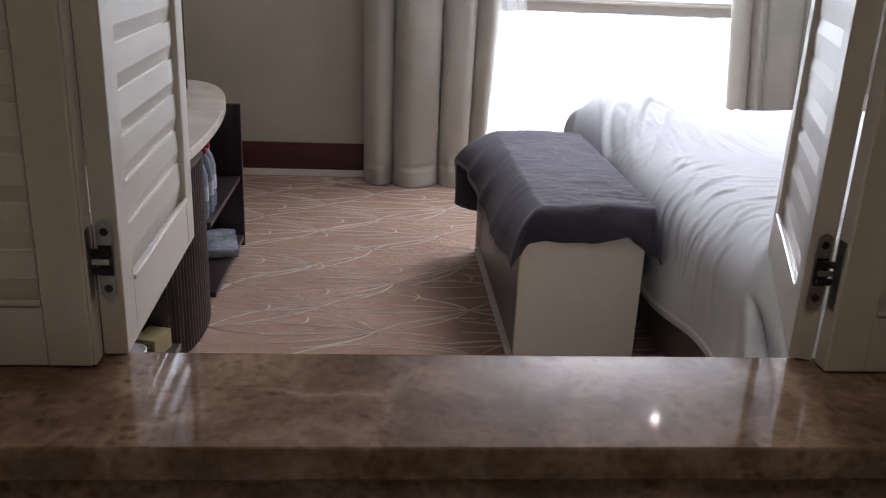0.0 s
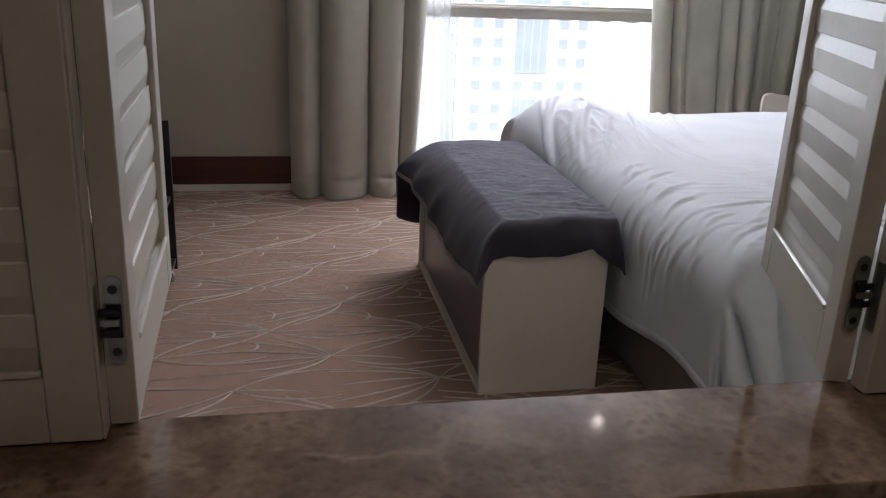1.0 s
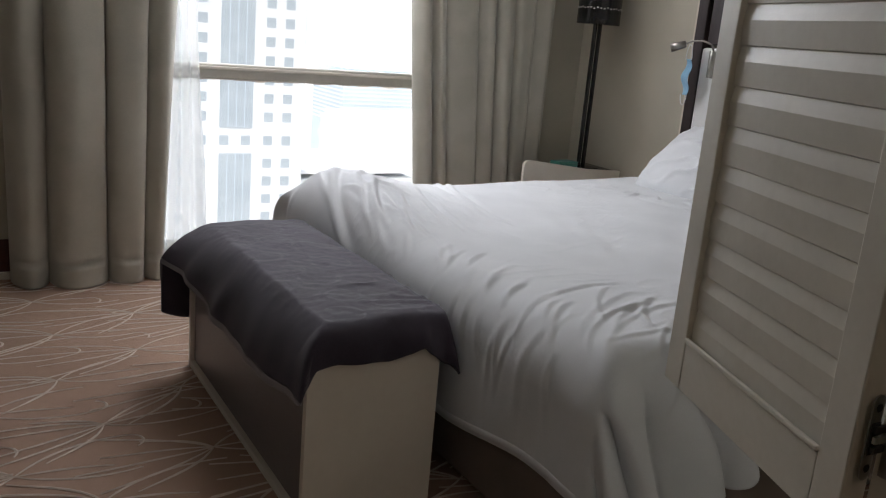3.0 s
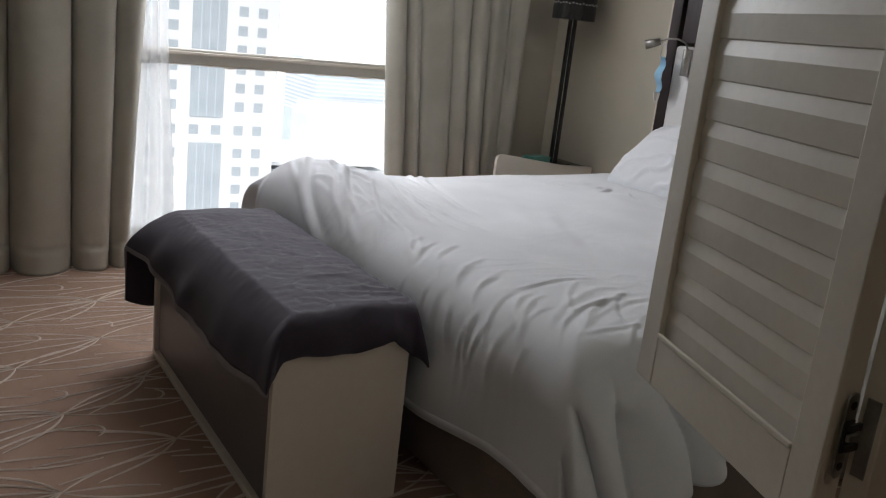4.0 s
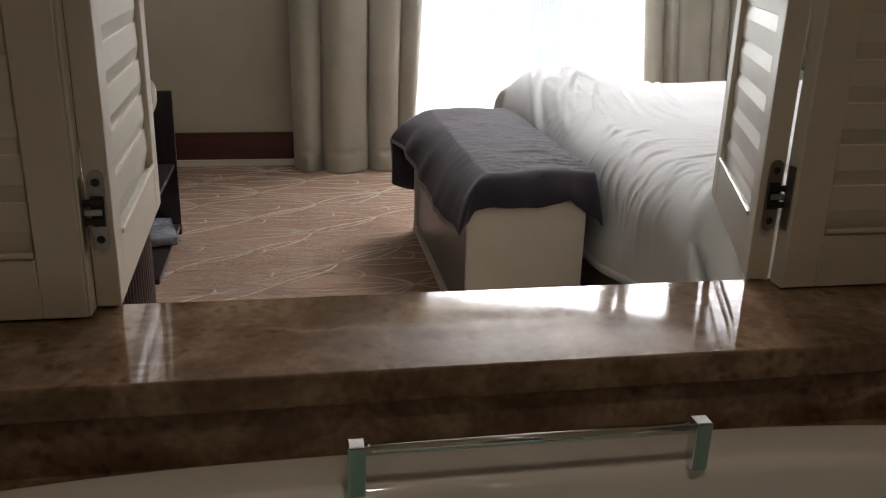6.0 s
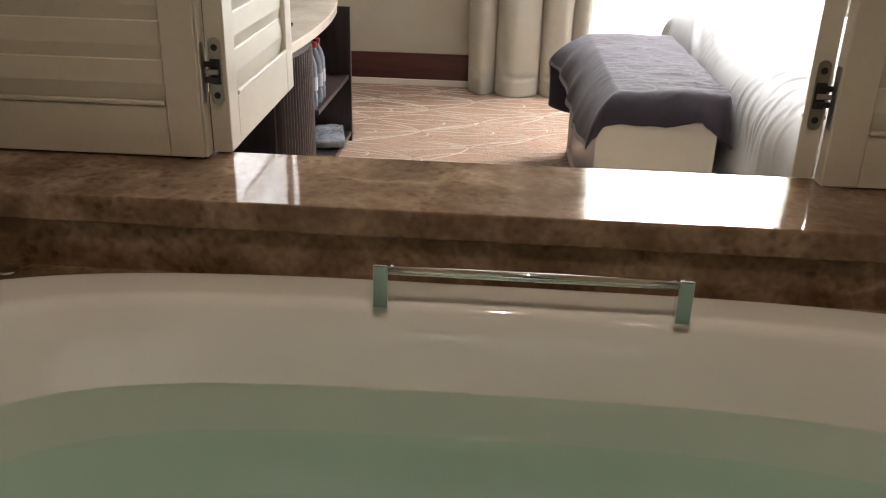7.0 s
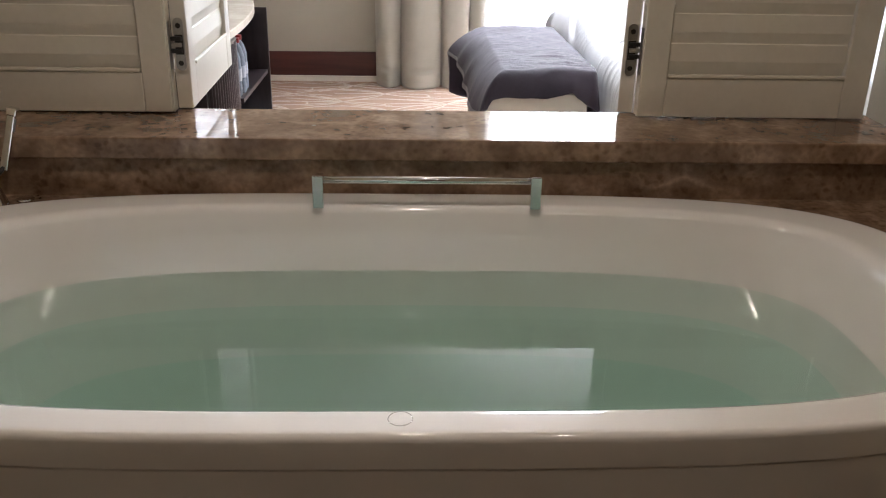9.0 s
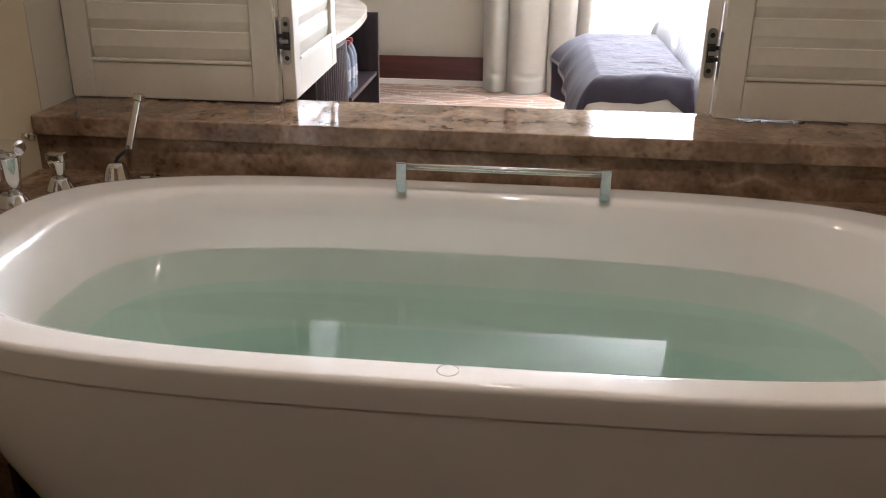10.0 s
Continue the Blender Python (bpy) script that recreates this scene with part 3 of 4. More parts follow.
# ---- shutters ----
def shutter(name, label, width, group):
    """A shutter leaf: x from 0 to width, y thickness, z up from 0."""
    t = thing(name, label, "shutter", group=group)
    H, D, st = 1.455, 0.033, 0.058
    z0, z1 = 0.086, H - 0.09
    part("stile", box(0, st, -D / 2, D / 2, 0, H, 0.0025), SHUTTER, t)
    part("stile", box(width - st, width, -D / 2, D / 2, 0, H, 0.0025), SHUTTER, t)
    part("rail", box(st + 0.0003, width - st - 0.0003, -D / 2 + 0.0006, D / 2 - 0.0006, 0, z0, 0.002), SHUTTER, t)
    part("rail", box(st + 0.0003, width - st - 0.0003, -D / 2 + 0.0006, D / 2 - 0.0006, z1, H, 0.002), SHUTTER, t)
    for s in (-1, 1):
        part("bead", box(st + 0.001, width - st - 0.001, s * (D / 2 - 0.004), s * (D / 2 + 0.003), z0 + 0.001, z0 + 0.009, 0.002), SHUTTER, t)
    pitch = 0.0625
    n = int((z1 - z0 - 0.02) / pitch)
    prof = [(-0.039, 0.0), (-0.037, 0.0042), (0.0, 0.0085), (0.037, 0.0042), (0.039, 0.0), (0.037, -0.0042), (0.0, -0.0085), (-0.037, -0.0042)]
    bm = bmesh.new()
    a = [bm.verts.new((st + 0.002, q, p)) for p, q in prof]
    b = [bm.verts.new((width - st - 0.002, q, p)) for p, q in prof]
    bm.faces.new(a)
    bm.faces.new(b)
    for k in range(8):
        bm.faces.new((a[k], a[(k + 1) % 8], b[(k + 1) % 8], b[k]))
    me = mesh_of("louvre", bm, SHUTTER)
    for k in range(n):
        o = new("louvre", me)
        o.parent = t
        o.matrix_basis = pose(0, 0, z0 + 0.036 + k * pitch, 4.2 + 0.7 * nz(k * 3.1, width), 0, 0)
    return t


def hinge(leaf, x, side):
    """A concealed hinge: plates on the edges of two leaves, knuckles between."""
    base = leaf.matrix_basis.inverted() @ pose(x, -0.0160, 0.856)
    h = part("hinge", box(-0.0085, 0.0085, -0.005, -0.0026, -0.021, 0.021, 0.001), DARK_STEEL, leaf, "steel concealed hinge let into the leaf's edge", m=base)
    stadium = [(0.0105 * math.cos(a), 0.0455 * (1 if math.sin(a) >= 0 else -1) + 0.0105 * math.sin(a)) for a in [2 * math.pi * (k + 0.5) / 28 for k in range(28)]]
    part("plate", prism(stadium, 0.0002, 0.0024), STEEL, h, "brushed steel plate with rounded ends", m=pose(0, 0, 0, 90, 0, 0))
    part("plate", box(-side * 0.0172 - 0.0008, -side * 0.0172 + 0.0008, -0.026, -0.008, -0.050, 0.050, 0.0006), STEEL, h)
    for dz in (-1, 1):
        part("screw", cyl((0, -0.0036, dz * 0.0395), (0, -0.0024, dz * 0.0395), 0.0056, 0.0046, seg=16), DARK_STEEL, h)
    for dz in (-0.013, 0.0, 0.013):
        part("knuckle", box(min(-side * 0.0165, side * 0.006), max(-side * 0.0165, side * 0.006), -0.0105, -0.0052, dz - 0.0045, dz + 0.0045, 0.001), DARK_STEEL if dz else STEEL, h)
    return h


PZ = SILL + 0.003
GROUP = "shutters of the opening"
fixed_left = shutter("shutter_leaf", "cream painted louvred shutter leaf, closed flat", 0.508, GROUP)
fixed_left.matrix_basis = pose(BX0 + 0.004, -0.033, PZ)
fixed_right = copy_thing(fixed_left, pose(0.504, -0.033, PZ))
open_left = copy_thing(fixed_left, pose(-0.4880, -0.013, PZ, 0, 0, 91.6))
open_left["label"] = "cream louvred shutter leaf folded open into the bedroom"
open_right = copy_thing(fixed_left, pose(0.4860, -0.010, PZ, 0, 0, 69.8))
open_right["label"] = "cream louvred shutter leaf swung open beside the bed"
part("edge_strip", box(0.5083, 0.5112, -0.0125, 0.0196, 0.0, 1.455, 0.0006), SHUTTER, fixed_left)
hinge(open_left, -0.4880, 1)
hinge(open_right, 0.4860, -1)

# ---- ceiling downlights ----
BULB = glow_material("bulb_glow", (1.0, 0.86, 0.70), 12.0)
for lx, ly, power in LAMPS:
    t = thing("ceiling_downlight", "small round recessed ceiling downlight", "downlight", pose(lx, ly, CZ), group="ceiling downlights")
    part("rim", lathe([(0.052, -0.001), (0.052, -0.006), (0.044, -0.010), (0.038, -0.006), (0.038, -0.001)], 28), CHROME, t, smooth=True)
    part("bulb", lathe([(0.024, -0.002), (0.024, -0.004), (0.01, -0.005)], 20), BULB, t, "warm glowing bulb")


# ---- bench at the foot of the bed ----
bench = thing("storage_bench", "white lacquered storage bench with a dark recessed side", "bench")
BXa, BXb, BYa, BYb, BT = 0.291, 0.668, 1.289, 2.464, 0.465
part("end_panel", box(BXa, BXb, BYa, BYa + 0.022, 0.0, BT, 0.0015), LACQUER, bench)
part("end_panel", box(BXa, BXb, BYb - 0.022, BYb, 0.0, BT, 0.0015), LACQUER, bench)
part("bottom_panel", box(BXa, BXb, BYa + 0.0225, BYb - 0.0225, 0.0, 0.024, 0.0015), LACQUER, bench)
part("top_panel", box(BXa, BXb, BYa + 0.0225, BYb - 0.0225, BT - 0.024, BT, 0.0015), LACQUER, bench)
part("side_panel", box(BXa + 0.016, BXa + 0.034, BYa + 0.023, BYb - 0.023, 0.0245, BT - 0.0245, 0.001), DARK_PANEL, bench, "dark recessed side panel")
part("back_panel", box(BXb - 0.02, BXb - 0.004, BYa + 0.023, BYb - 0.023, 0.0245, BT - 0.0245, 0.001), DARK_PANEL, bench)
part("cushion", box(BXa + 0.055, BXb + 0.012, BYa + 0.018, BYb - 0.018, BT + 0.001, 0.520, 0.027, 4), BED_BASE, bench, smooth=True)


def blend(x, stops):
    """Smooth run through (place, value...) stops."""
    for a, b in zip(stops, stops[1:]):
        if x <= b[0] or b is stops[-1]:
            k = sstep(a[0], b[0], x) * 0.4 + 0.6 * min(max((x - a[0]) / (b[0] - a[0]), 0), 1)
            return [p + (q - p) * k for p, q in zip(a[1:], b[1:])]


def throw_point(u, v):
    """The throw: u along the bench, v across it, hanging over all four sides."""
    x0, x1, y0, y1, zt = BXa + 0.060, BXb + 0.033, BYa + 0.052, BYb - 0.030, 0.543
    U0, U1, V0, V1 = 0.16, 0.84, 0.32, 0.82
    a, b = min(max((v - V0) / (V1 - V0), 0), 1), min(max((u - U0) / (U1 - U0), 0), 1)
    fl, fr, fn, ff = max(1 - v / V0, 0), max((v - V1) / (1 - V1), 0), max(1 - u / U0, 0), max((u - U1) / (1 - U1), 0)
    top = Vector((x0 + (x1 - x0) * a, y0 + (y1 - y0) * b, zt))
    fx, fz = (fl, (1, top.y)) if fl > 0 else (fr, (-1, top.y))
    if fl > 0:
        hx, hz = blend(top.y, [(1.29, 0.258, 0.375), (1.45, 0.252, 0.350), (1.80, 0.250, 0.342), (1.98, 0.248, 0.348), (2.13, 0.242, 0.376), (2.27, 0.228, 0.400), (2.46, 0.186, 0.412)])
        side = Vector((hx - 0.006, top.y, hz))
    else:
        side = Vector((BXb + 0.051, top.y, 0.40))
    if ff > 0:
        end = Vector((top.x - 0.01 * (1 - a), BYb + 0.018, 0.185 + 0.012 * math.sin(top.x * 30)))
        corner = Vector((0.200, BYb + 0.022, 0.212)) if fl > 0 else Vector((0.70, BYb + 0.02, 0.20))
    else:
        ez = blend(top.x, [(0.345, 0.402), (0.372, 0.446), (0.42, 0.458), (0.54, 0.452), (0.60, 0.466), (0.635, 0.478), (0.66, 0.455), (0.70, 0.42)])[0]
        end = Vector((BXa - 0.004 + (BXb + 0.012 - BXa) * a, BYa - 0.022 - 0.008 * math.sin(top.x * 24 + 1.0), ez))
        corner = Vector((0.256, 1.240, 0.380)) if fl > 0 else Vector((0.708, 1.240, 0.395))
    fe, fs = max(fn, ff), max(fl, fr)
    out = lambda f: 1 - (1 - f) ** 1.9
    drop = lambda f: 0.22 * f + 0.78 * f ** 1.7
    out_side = (lambda f: 1 - (1 - f) ** 1.5) if fl > 0 else out
    drop_side = (lambda f: 0.42 * f + 0.58 * f ** 1.5) if fl > 0 else drop
    p = Vector((0, 0, 0))
    for i, g, h in ((0, out, out_side), (1, out, out_side), (2, drop, drop_side)):
        s_, e_ = h(fs), g(fe)
        p[i] = top[i] + s_ * (side[i] - top[i]) + e_ * (end[i] - top[i]) + s_ * e_ * (corner[i] - side[i] - end[i] + top[i])
    flat = (1 - sstep(0, 0.5, fe)) * (1 - sstep(0, 0.5, fs))
    ridge = max(1 - abs(nz(p.x * 4 + p.y * 1.5, p.y * 13, 4.0)) * 3.2, 0) ** 2 * (0.25 + 0.75 * (1 - sstep(1.45, 1.95, p.y)) * sstep(0.3, 0.6, a))
    p.z += flat * (0.004 * nz(p.x * 9, p.y * 7) + 0.0065 * ridge + 0.002 * nz(p.x * 40, p.y * 40) + 0.006 * math.sin(math.pi * a))
    hang = sstep(0.15, 0.9, max(fe, fs))
    p.x += hang * 0.006 * math.sin(p.y * 19 + 1.3 * math.sin(p.y * 6)) * (fl > 0)
    p.y -= hang * 0.007 * math.sin(p.x * 33 + 0.4) * (fe > 0)
    p += Vector((nz(p.x * 12, p.y * 12, 3), nz(p.x * 12, p.y * 12, 8), nz(p.x * 12, p.y * 12, 12))) * (0.005 * hang)
    return p


throw = thing("bed_throw", "dark plum throw with a paler edge draped over the bench", "throw")
cl = part("cloth", grid(170, 100, lambda u, v: throw_point(u, 0.026 + 0.974 * v)), THROW, throw, "dark plum cloth with faint woven circles", smooth=True)
solid(cl, 0.005, 0.0)
solid(part("trim", grid(170, 5, lambda u, v: throw_point(u, 0.0255 * v)), THROW_TRIM, throw, "paler grey border of the throw", smooth=True), 0.0062, 0.0)


# faint circles woven into the throw
def ring(cu, cv, r, start, sweep):
    bm = bmesh.new()
    prev = None
    for i in range(33):
        a = start + sweep * i / 32
        row = []
        for w in (-0.0045, 0.0045):
            q = throw_point(cu + (r + w) / 1.65 * math.cos(a), cv + (r + w) / 0.72 * math.sin(a))
            row.append(bm.verts.new(q + Vector((0, 0, 0.0029))))
        if prev:
            bm.faces.new((prev[0], row[0], row[1], prev[1]))
        prev = row
    part("woven_ring", bm, THROW_RING, throw)


rng_ring = random.Random(5)
for k in range(15):
    ring(0.17 + 0.62 * (k + rng_ring.uniform(0, 0.6)) / 15, 0.40 + 0.13 * (k * 2 % 3) + rng_ring.uniform(-0.03, 0.03), rng_ring.uniform(0.038, 0.066), rng_ring.uniform(0, 6.2), rng_ring.uniform(3.4, 5.9))

# ---- bed ----
bed = thing("bed", "wide bed with a dark fabric base", "bed")
EX0, EX1, EY0, EY1 = 0.80, 2.84, 0.80, 2.72
part("base", box(EX0, EX1, EY0 + 0.02, EY1 - 0.02, 0.03, 0.30, 0.012), BED_BASE, bed, "dark brown fabric bed base")
part("mattress", box(EX0 + 0.005, EX1, EY0 + 0.01, EY1 - 0.01, 0.301, 0.55, 0.05, 4), LINEN, bed, smooth=True)
for lx in (EX0 + 0.08, EX1 - 0.1):
    for ly in (EY0 + 0.12, EY1 - 0.12):
        part("foot", cyl((lx, ly, 0), (lx, ly, 0.031), 0.025), DARK_WOOD, bed)


MAP_S, MAP_T, MAP_D = 0.40, 0.28, 0.006
fold_s, fold_t = np.meshgrid(MAP_S + MAP_D * np.arange(400), MAP_T + MAP_D * np.arange(488), indexing="ij")
fold_map = np.zeros(fold_s.shape)


def crease(x, y, heading, length, bend, width, height):
    """One drawn fold of the cloth: a rounded ridge that tapers out, with a shallow valley on one side."""
    global fold_map
    pts, _ = stroke(x, y, radians(heading), length, radians(bend), 0.0, 9)
    best, where, hand = np.full(fold_s.shape, 9.0), np.zeros(fold_s.shape), np.ones(fold_s.shape)
    for i, (p, q) in enumerate(zip(pts, pts[1:])):
        dx, dy = q[0] - p[0], q[1] - p[1]
        k = np.clip(((fold_s - p[0]) * dx + (fold_t - p[1]) * dy) / (dx * dx + dy * dy), 0, 1)
        ex_, ey_ = fold_s - p[0] - k * dx, fold_t - p[1] - k * dy
        d = np.hypot(ex_, ey_)
        near = d < best
        best = np.where(near, d, best)
        where = np.where(near, (i + k) / 9, where)
        hand = np.where(near, np.sign(dx * ey_ - dy * ex_), hand)
    taper = np.clip(np.sin(np.pi * np.clip(where, 0, 1)), 0, 1) ** 0.7
    side = best * hand
    fold_map += height * taper * (np.exp(-(side / width) ** 2) - 0.55 * np.exp(-((side - 1.9 * width) / (1.2 * width)) ** 2))


def crease_family(seed, n, x, y, dx, dy, heading, spread, length, bend, width, height):
    """n folds from places strung along (dx, dy), turning by the spread from first to last."""
    rng = random.Random(seed)
    for k in range(n):
        f = (k + rng.uniform(-0.25, 0.25)) / max(n - 1, 1)
        crease(x + dx * f + rng.uniform(-0.045, 0.045), y + dy * f + rng.uniform(-0.045, 0.045), heading + spread * f + rng.uniform(-14, 14), length * rng.uniform(0.65, 1.25),
               bend * rng.uniform(0.5, 1.4), width * rng.uniform(0.75, 1.3), height * rng.uniform(0.6, 1.25))


crease_family(1, 11, 0.93, 2.66, 0.55, 0.02, -116, 4, 0.80, 22, 0.012, 0.0188)   # sweeping down from the far corner
crease_family(12, 8, 0.90, 2.34, 0.26, -0.12, -112, 10, 0.46, 20, 0.009, 0.0112)
crease_family(2, 9, 0.82, 2.66, 0.16, -0.16, -104, 22, 0.34, 10, 0.008, 0.0105)   # short ones over the far roll
crease_family(3, 9, 0.83, 2.40, 0.05, -0.80, -75, -45, 0.20, -20, 0.008, 0.0070)
crease_family(4, 12, 0.97, 1.72, -0.02, -0.70, -140, -28, 0.25, 26, 0.0075, 0.0061)  # drawn over the foot edge
crease_family(5, 14, 1.22, 1.22, -0.06, -0.40, -176, 26, 0.44, 38, 0.0075, 0.0062)  # gathered towards the near corner
crease_family(6, 9, 1.65, 1.02, -0.50, -0.16, 178, 6, 0.42, 12, 0.008, 0.0044)
crease_family(7, 9, 0.80, 1.50, -0.02, -0.60, -158, -30, 0.26, 8, 0.010, 0.0042)   # down the hanging side
crease_family(8, 15, 2.10, 2.60, 0.18, -1.20, -60, -110, 0.22, 50, 0.010, 0.0100)  # crumpled below the pillows
crease_family(9, 12, 2.28, 2.50, 0.14, -1.00, -150, 140, 0.18, -60, 0.010, 0.0110)
crease_family(10, 5, 1.50, 2.45, 0.45, -0.80, -128, 10, 0.75, 12, 0.040, 0.0060)   # broad soft ones on top


fold_map = 0.015 * np.tanh(fold_map / 0.015)
for axis in (0, 1):
    fold_map = (np.roll(fold_map, 1, axis) + 2 * fold_map + np.roll(fold_map, -1, axis)) / 4


def wrinkle(s, t):
    """Drawn creases over broad soft swells and a faint crumple."""
    i, j = min(max((s - MAP_S) / MAP_D, 0), 398.0), min(max((t - MAP_T) / MAP_D, 0), 486.0)
    a, b = int(i), int(j)
    f, g = i - a, j - b
    w = (fold_map[a, b] * (1 - f) + fold_map[a + 1, b] * f) * (1 - g) + (fold_map[a, b + 1] * (1 - f) + fold_map[a + 1, b + 1] * f) * g
    fine = max(1 - abs(nz(s * 7 + 2 * t, t * 16 - 4 * s, 3.0)) * 2.6, 0) ** 2
    return w + 0.0022 * fine * sstep(-0.2, 0.3, nz(s * 2.3, t * 2.3, 9.0)) + 0.010 * nz(s * 2.1, t * 2.3) + 0.003 * nz(s * 6, t * 5, 3.0)


def duvet_point(u, v):
    """u from the foot hem to the pillows, v from the near hem to the far hem."""
    zt = 0.626
    s = 0.455 + u * (2.62 - 0.455)
    t0 = 0.34 + 0.12 * sstep(0.85, 1.2, s) + 0.012 * nz(s * 6, 3.0)
    t = t0 + v * (3.10 - t0)
    s += (0.006 * nz(t * 2.0, 5.0) - 0.055 * sstep(0.95, 1.35, t)) * (1 - u)
    x0, y0, y1 = 0.88, 0.86, 2.64
    of, on, oo = max(x0 - s, 0), max(y0 - t, 0), max(t - y1, 0)
    side = on if on > 0 else oo
    o = (of ** 7 + side ** 7) ** (1 / 7)
    x, y, z = max(s, x0), min(max(t, y0), y1), zt
    if o > 0:
        r = 0.15
        q = r * math.pi / 2
        if o < q:
            out, drop = r * math.sin(o / r), r * (1 - math.cos(o / r))
        else:
            out, drop = r + (o - q) * 0.05, r + (o - q)
        cx, cy = of / o, side / o
        both = min(of, side) / max(of, side, 1e-6)
        if oo > 0:
            drop *= 1 - 0.5 * both
        else:
            bunch = sstep(0.85, 1.30, side / max(of, 1e-6))
            drop += 0.12 * both * bunch * sstep(0.2, 0.45, o)
        hang = sstep(0.08, 0.30, o)
        ang = math.atan2(side, of)
        fold = 0.004 * math.sin((t if of > side else s) * 13 + 2.5 * nz(s * 2, t * 2))
        if on > 0:
            tail = bunch * (1 - 0.6 * sstep(1.15, 1.6, s))
            fold += tail * (0.027 * sstep(0.08, 0.25, o) * (2 * abs(math.sin(s * 20 - o * 7 + 1.2 * nz(s * 5, o * 5))) ** 0.7 - 0.9) + 0.05 * sstep(0.22, 0.45, o))
            drop -= tail * 0.018 * math.sin(s * 31 + 1.5 * nz(s * 4, 7.0)) * sstep(0.3, 0.5, o)
        else:
            fold += 0.03 * both * math.sin(ang * 9)
        out += hang * fold
        x -= out * cx
        y += out * cy * (-1 if on > 0 else 1)
        z -= drop
    z += 0.080 * math.exp(-((s - 0.93) / 0.24) ** 2) * sstep(1.7, 2.45, t) * (1 - sstep(2.62, 2.78, t))
    z += 0.02 * sstep(1.4, 2.3, s)
    w = wrinkle(s, t)
    up = 1 - sstep(0.02, 0.2, o)
    z += w * (0.3 + 0.7 * up)
    if o > 0:
        w *= 1 - 0.6 * sstep(0.18, 0.34, o)
        x -= w * (1 - up) * 0.9 * of / o
        y -= w * (1 - up) * 0.9 * (side / o) * (1 if on > 0 else -1)
    return (x, y, max(z, 0.012))


duvet = part("duvet", grid(380, 480, lambda u, v: duvet_point(u, v)), LINEN, None, smooth=True)
solid(duvet, 0.005, -1.0)
hem_strip = part("hem", grid(2, 400, lambda u, v: duvet_point(0.002 + 0.010 * u, v)), LINEN, duvet, "stitched foot hem", smooth=True)
solid(hem_strip, 0.0075, -0.95)
tagged(duvet, "rumpled white cotton duvet spread over the bed", "duvet")


def pillow(x, y, z, turn, sx, sy):
    def f(u, v):
        a, b = 2 * u - 1, 2 * v - 1
        e = max(1 - abs(a) ** 3.2, 0) ** 0.55 * max(1 - abs(b) ** 3.2, 0) ** 0.55
        return a * sx * (1 - 0.06 * b * b), b * sy * (1 - 0.08 * a * a), e
    bm = bmesh.new()
    for side in (1, -1):
        grid(54, 60, lambda u, v: (f(u, v)[0], f(u, v)[1], side * 0.085 * f(u, v)[2] + (0.014 * nz(u * 5 + x, v * 5 + y) + 0.020 * max(1 - 3 * abs(nz(u * 4 + v * 2, v * 5 - u * 3, x + y)), 0) ** 2) * f(u, v)[2]), bm)
    bmesh.ops.remove_doubles(bm, verts=bm.verts, dist=0.0008)
    o = part("pillow", bm, LINEN, None, smooth=True, m=pose(x, y, z, 0, turn, 4))
    return tagged(o, "plump white cotton pillow against the headboard", "pillow", "pillows on the bed")


pillow(2.62, 2.20, 0.775, -38, 0.25, 0.36)
pillow(2.62, 1.32, 0.775, -38, 0.25, 0.36)

# headboard, reading lamp and face mask
HEAD = mat("headboard_fabric", (0.66, 0.655, 0.65), (0.74, 0.735, 0.73), rough=0.55, scale=4, fine=240, bump=0.1)
board = thing("headboard", "pale padded headboard in a dark wooden frame", "headboard")
part("panel", box(2.865, 2.925, 0.80, 2.655, 0.30, 1.31, 0.02, 3), HEAD, board, "pale grey-white padded panel", smooth=True)
part("frame", box(2.88, 2.948, 2.665, 2.73, 0.0, 1.75, 0.004), DARK_WOOD, board)
part("upper_panel", box(2.90, 2.946, 0.80, 2.655, 1.325, 1.80, 0.004), DARK_WOOD, board)
part("side_panel", box(2.915, 2.948, 2.735, 2.775, 0.0, 1.75, 0.003), CREAM_STONE, board)
rl = thing("reading_lamp", "brushed metal reading lamp on a bent arm", "wall lamp", pose(2.862, 2.55, 1.24))
part("bracket", cyl((-0.014, 0, -0.075), (-0.014, 0, 0.055), 0.022, seg=20, bevel=0.003), STEEL, rl, smooth=True)
part("arm", tube([(-0.014, 0, 0.05), (-0.02, 0.02, 0.085), (-0.035, 0.06, 0.100), (-0.06, 0.11, 0.095), (-0.08, 0.145, 0.075)], 0.005, 10), STEEL, rl, smooth=True)
part("head", cyl((-0.075, 0.135, 0.079), (-0.12, 0.19, 0.055), 0.017, 0.024, seg=20), STEEL, rl, smooth=True)
MASK = weave_material("mask_blue", (0.20, 0.42, 0.60), (0.30, 0.52, 0.70), 200, sheen=0.1)
mask = thing("face_mask", "light blue pleated paper face mask hanging by its loop", "mask", pose(2.80, 2.665, 1.16))
solid(part("fabric", grid(10, 24, lambda u, v: ((u - 0.5) * 0.03 + 0.012 * math.sin(v * 9), (u - 0.5) * 0.075 * (0.75 + 0.25 * math.sin(math.pi * v)), 0.085 - 0.175 * v + 0.004 * math.sin(u * 20))), MASK, mask, smooth=True), 0.002)
part("ear_loop", tube([(0, 0.02 * math.cos(a), -0.09 - 0.05 * math.sin(a)) for a in [math.pi * k / 12 for k in range(13)]], 0.0022, 6), LINEN, mask)
part("ear_loop", tube([(0, 0.02 * math.cos(a), 0.082 + 0.075 * math.sin(a)) for a in [math.pi * k / 12 for k in range(13)]], 0.0022, 6), LINEN, mask)

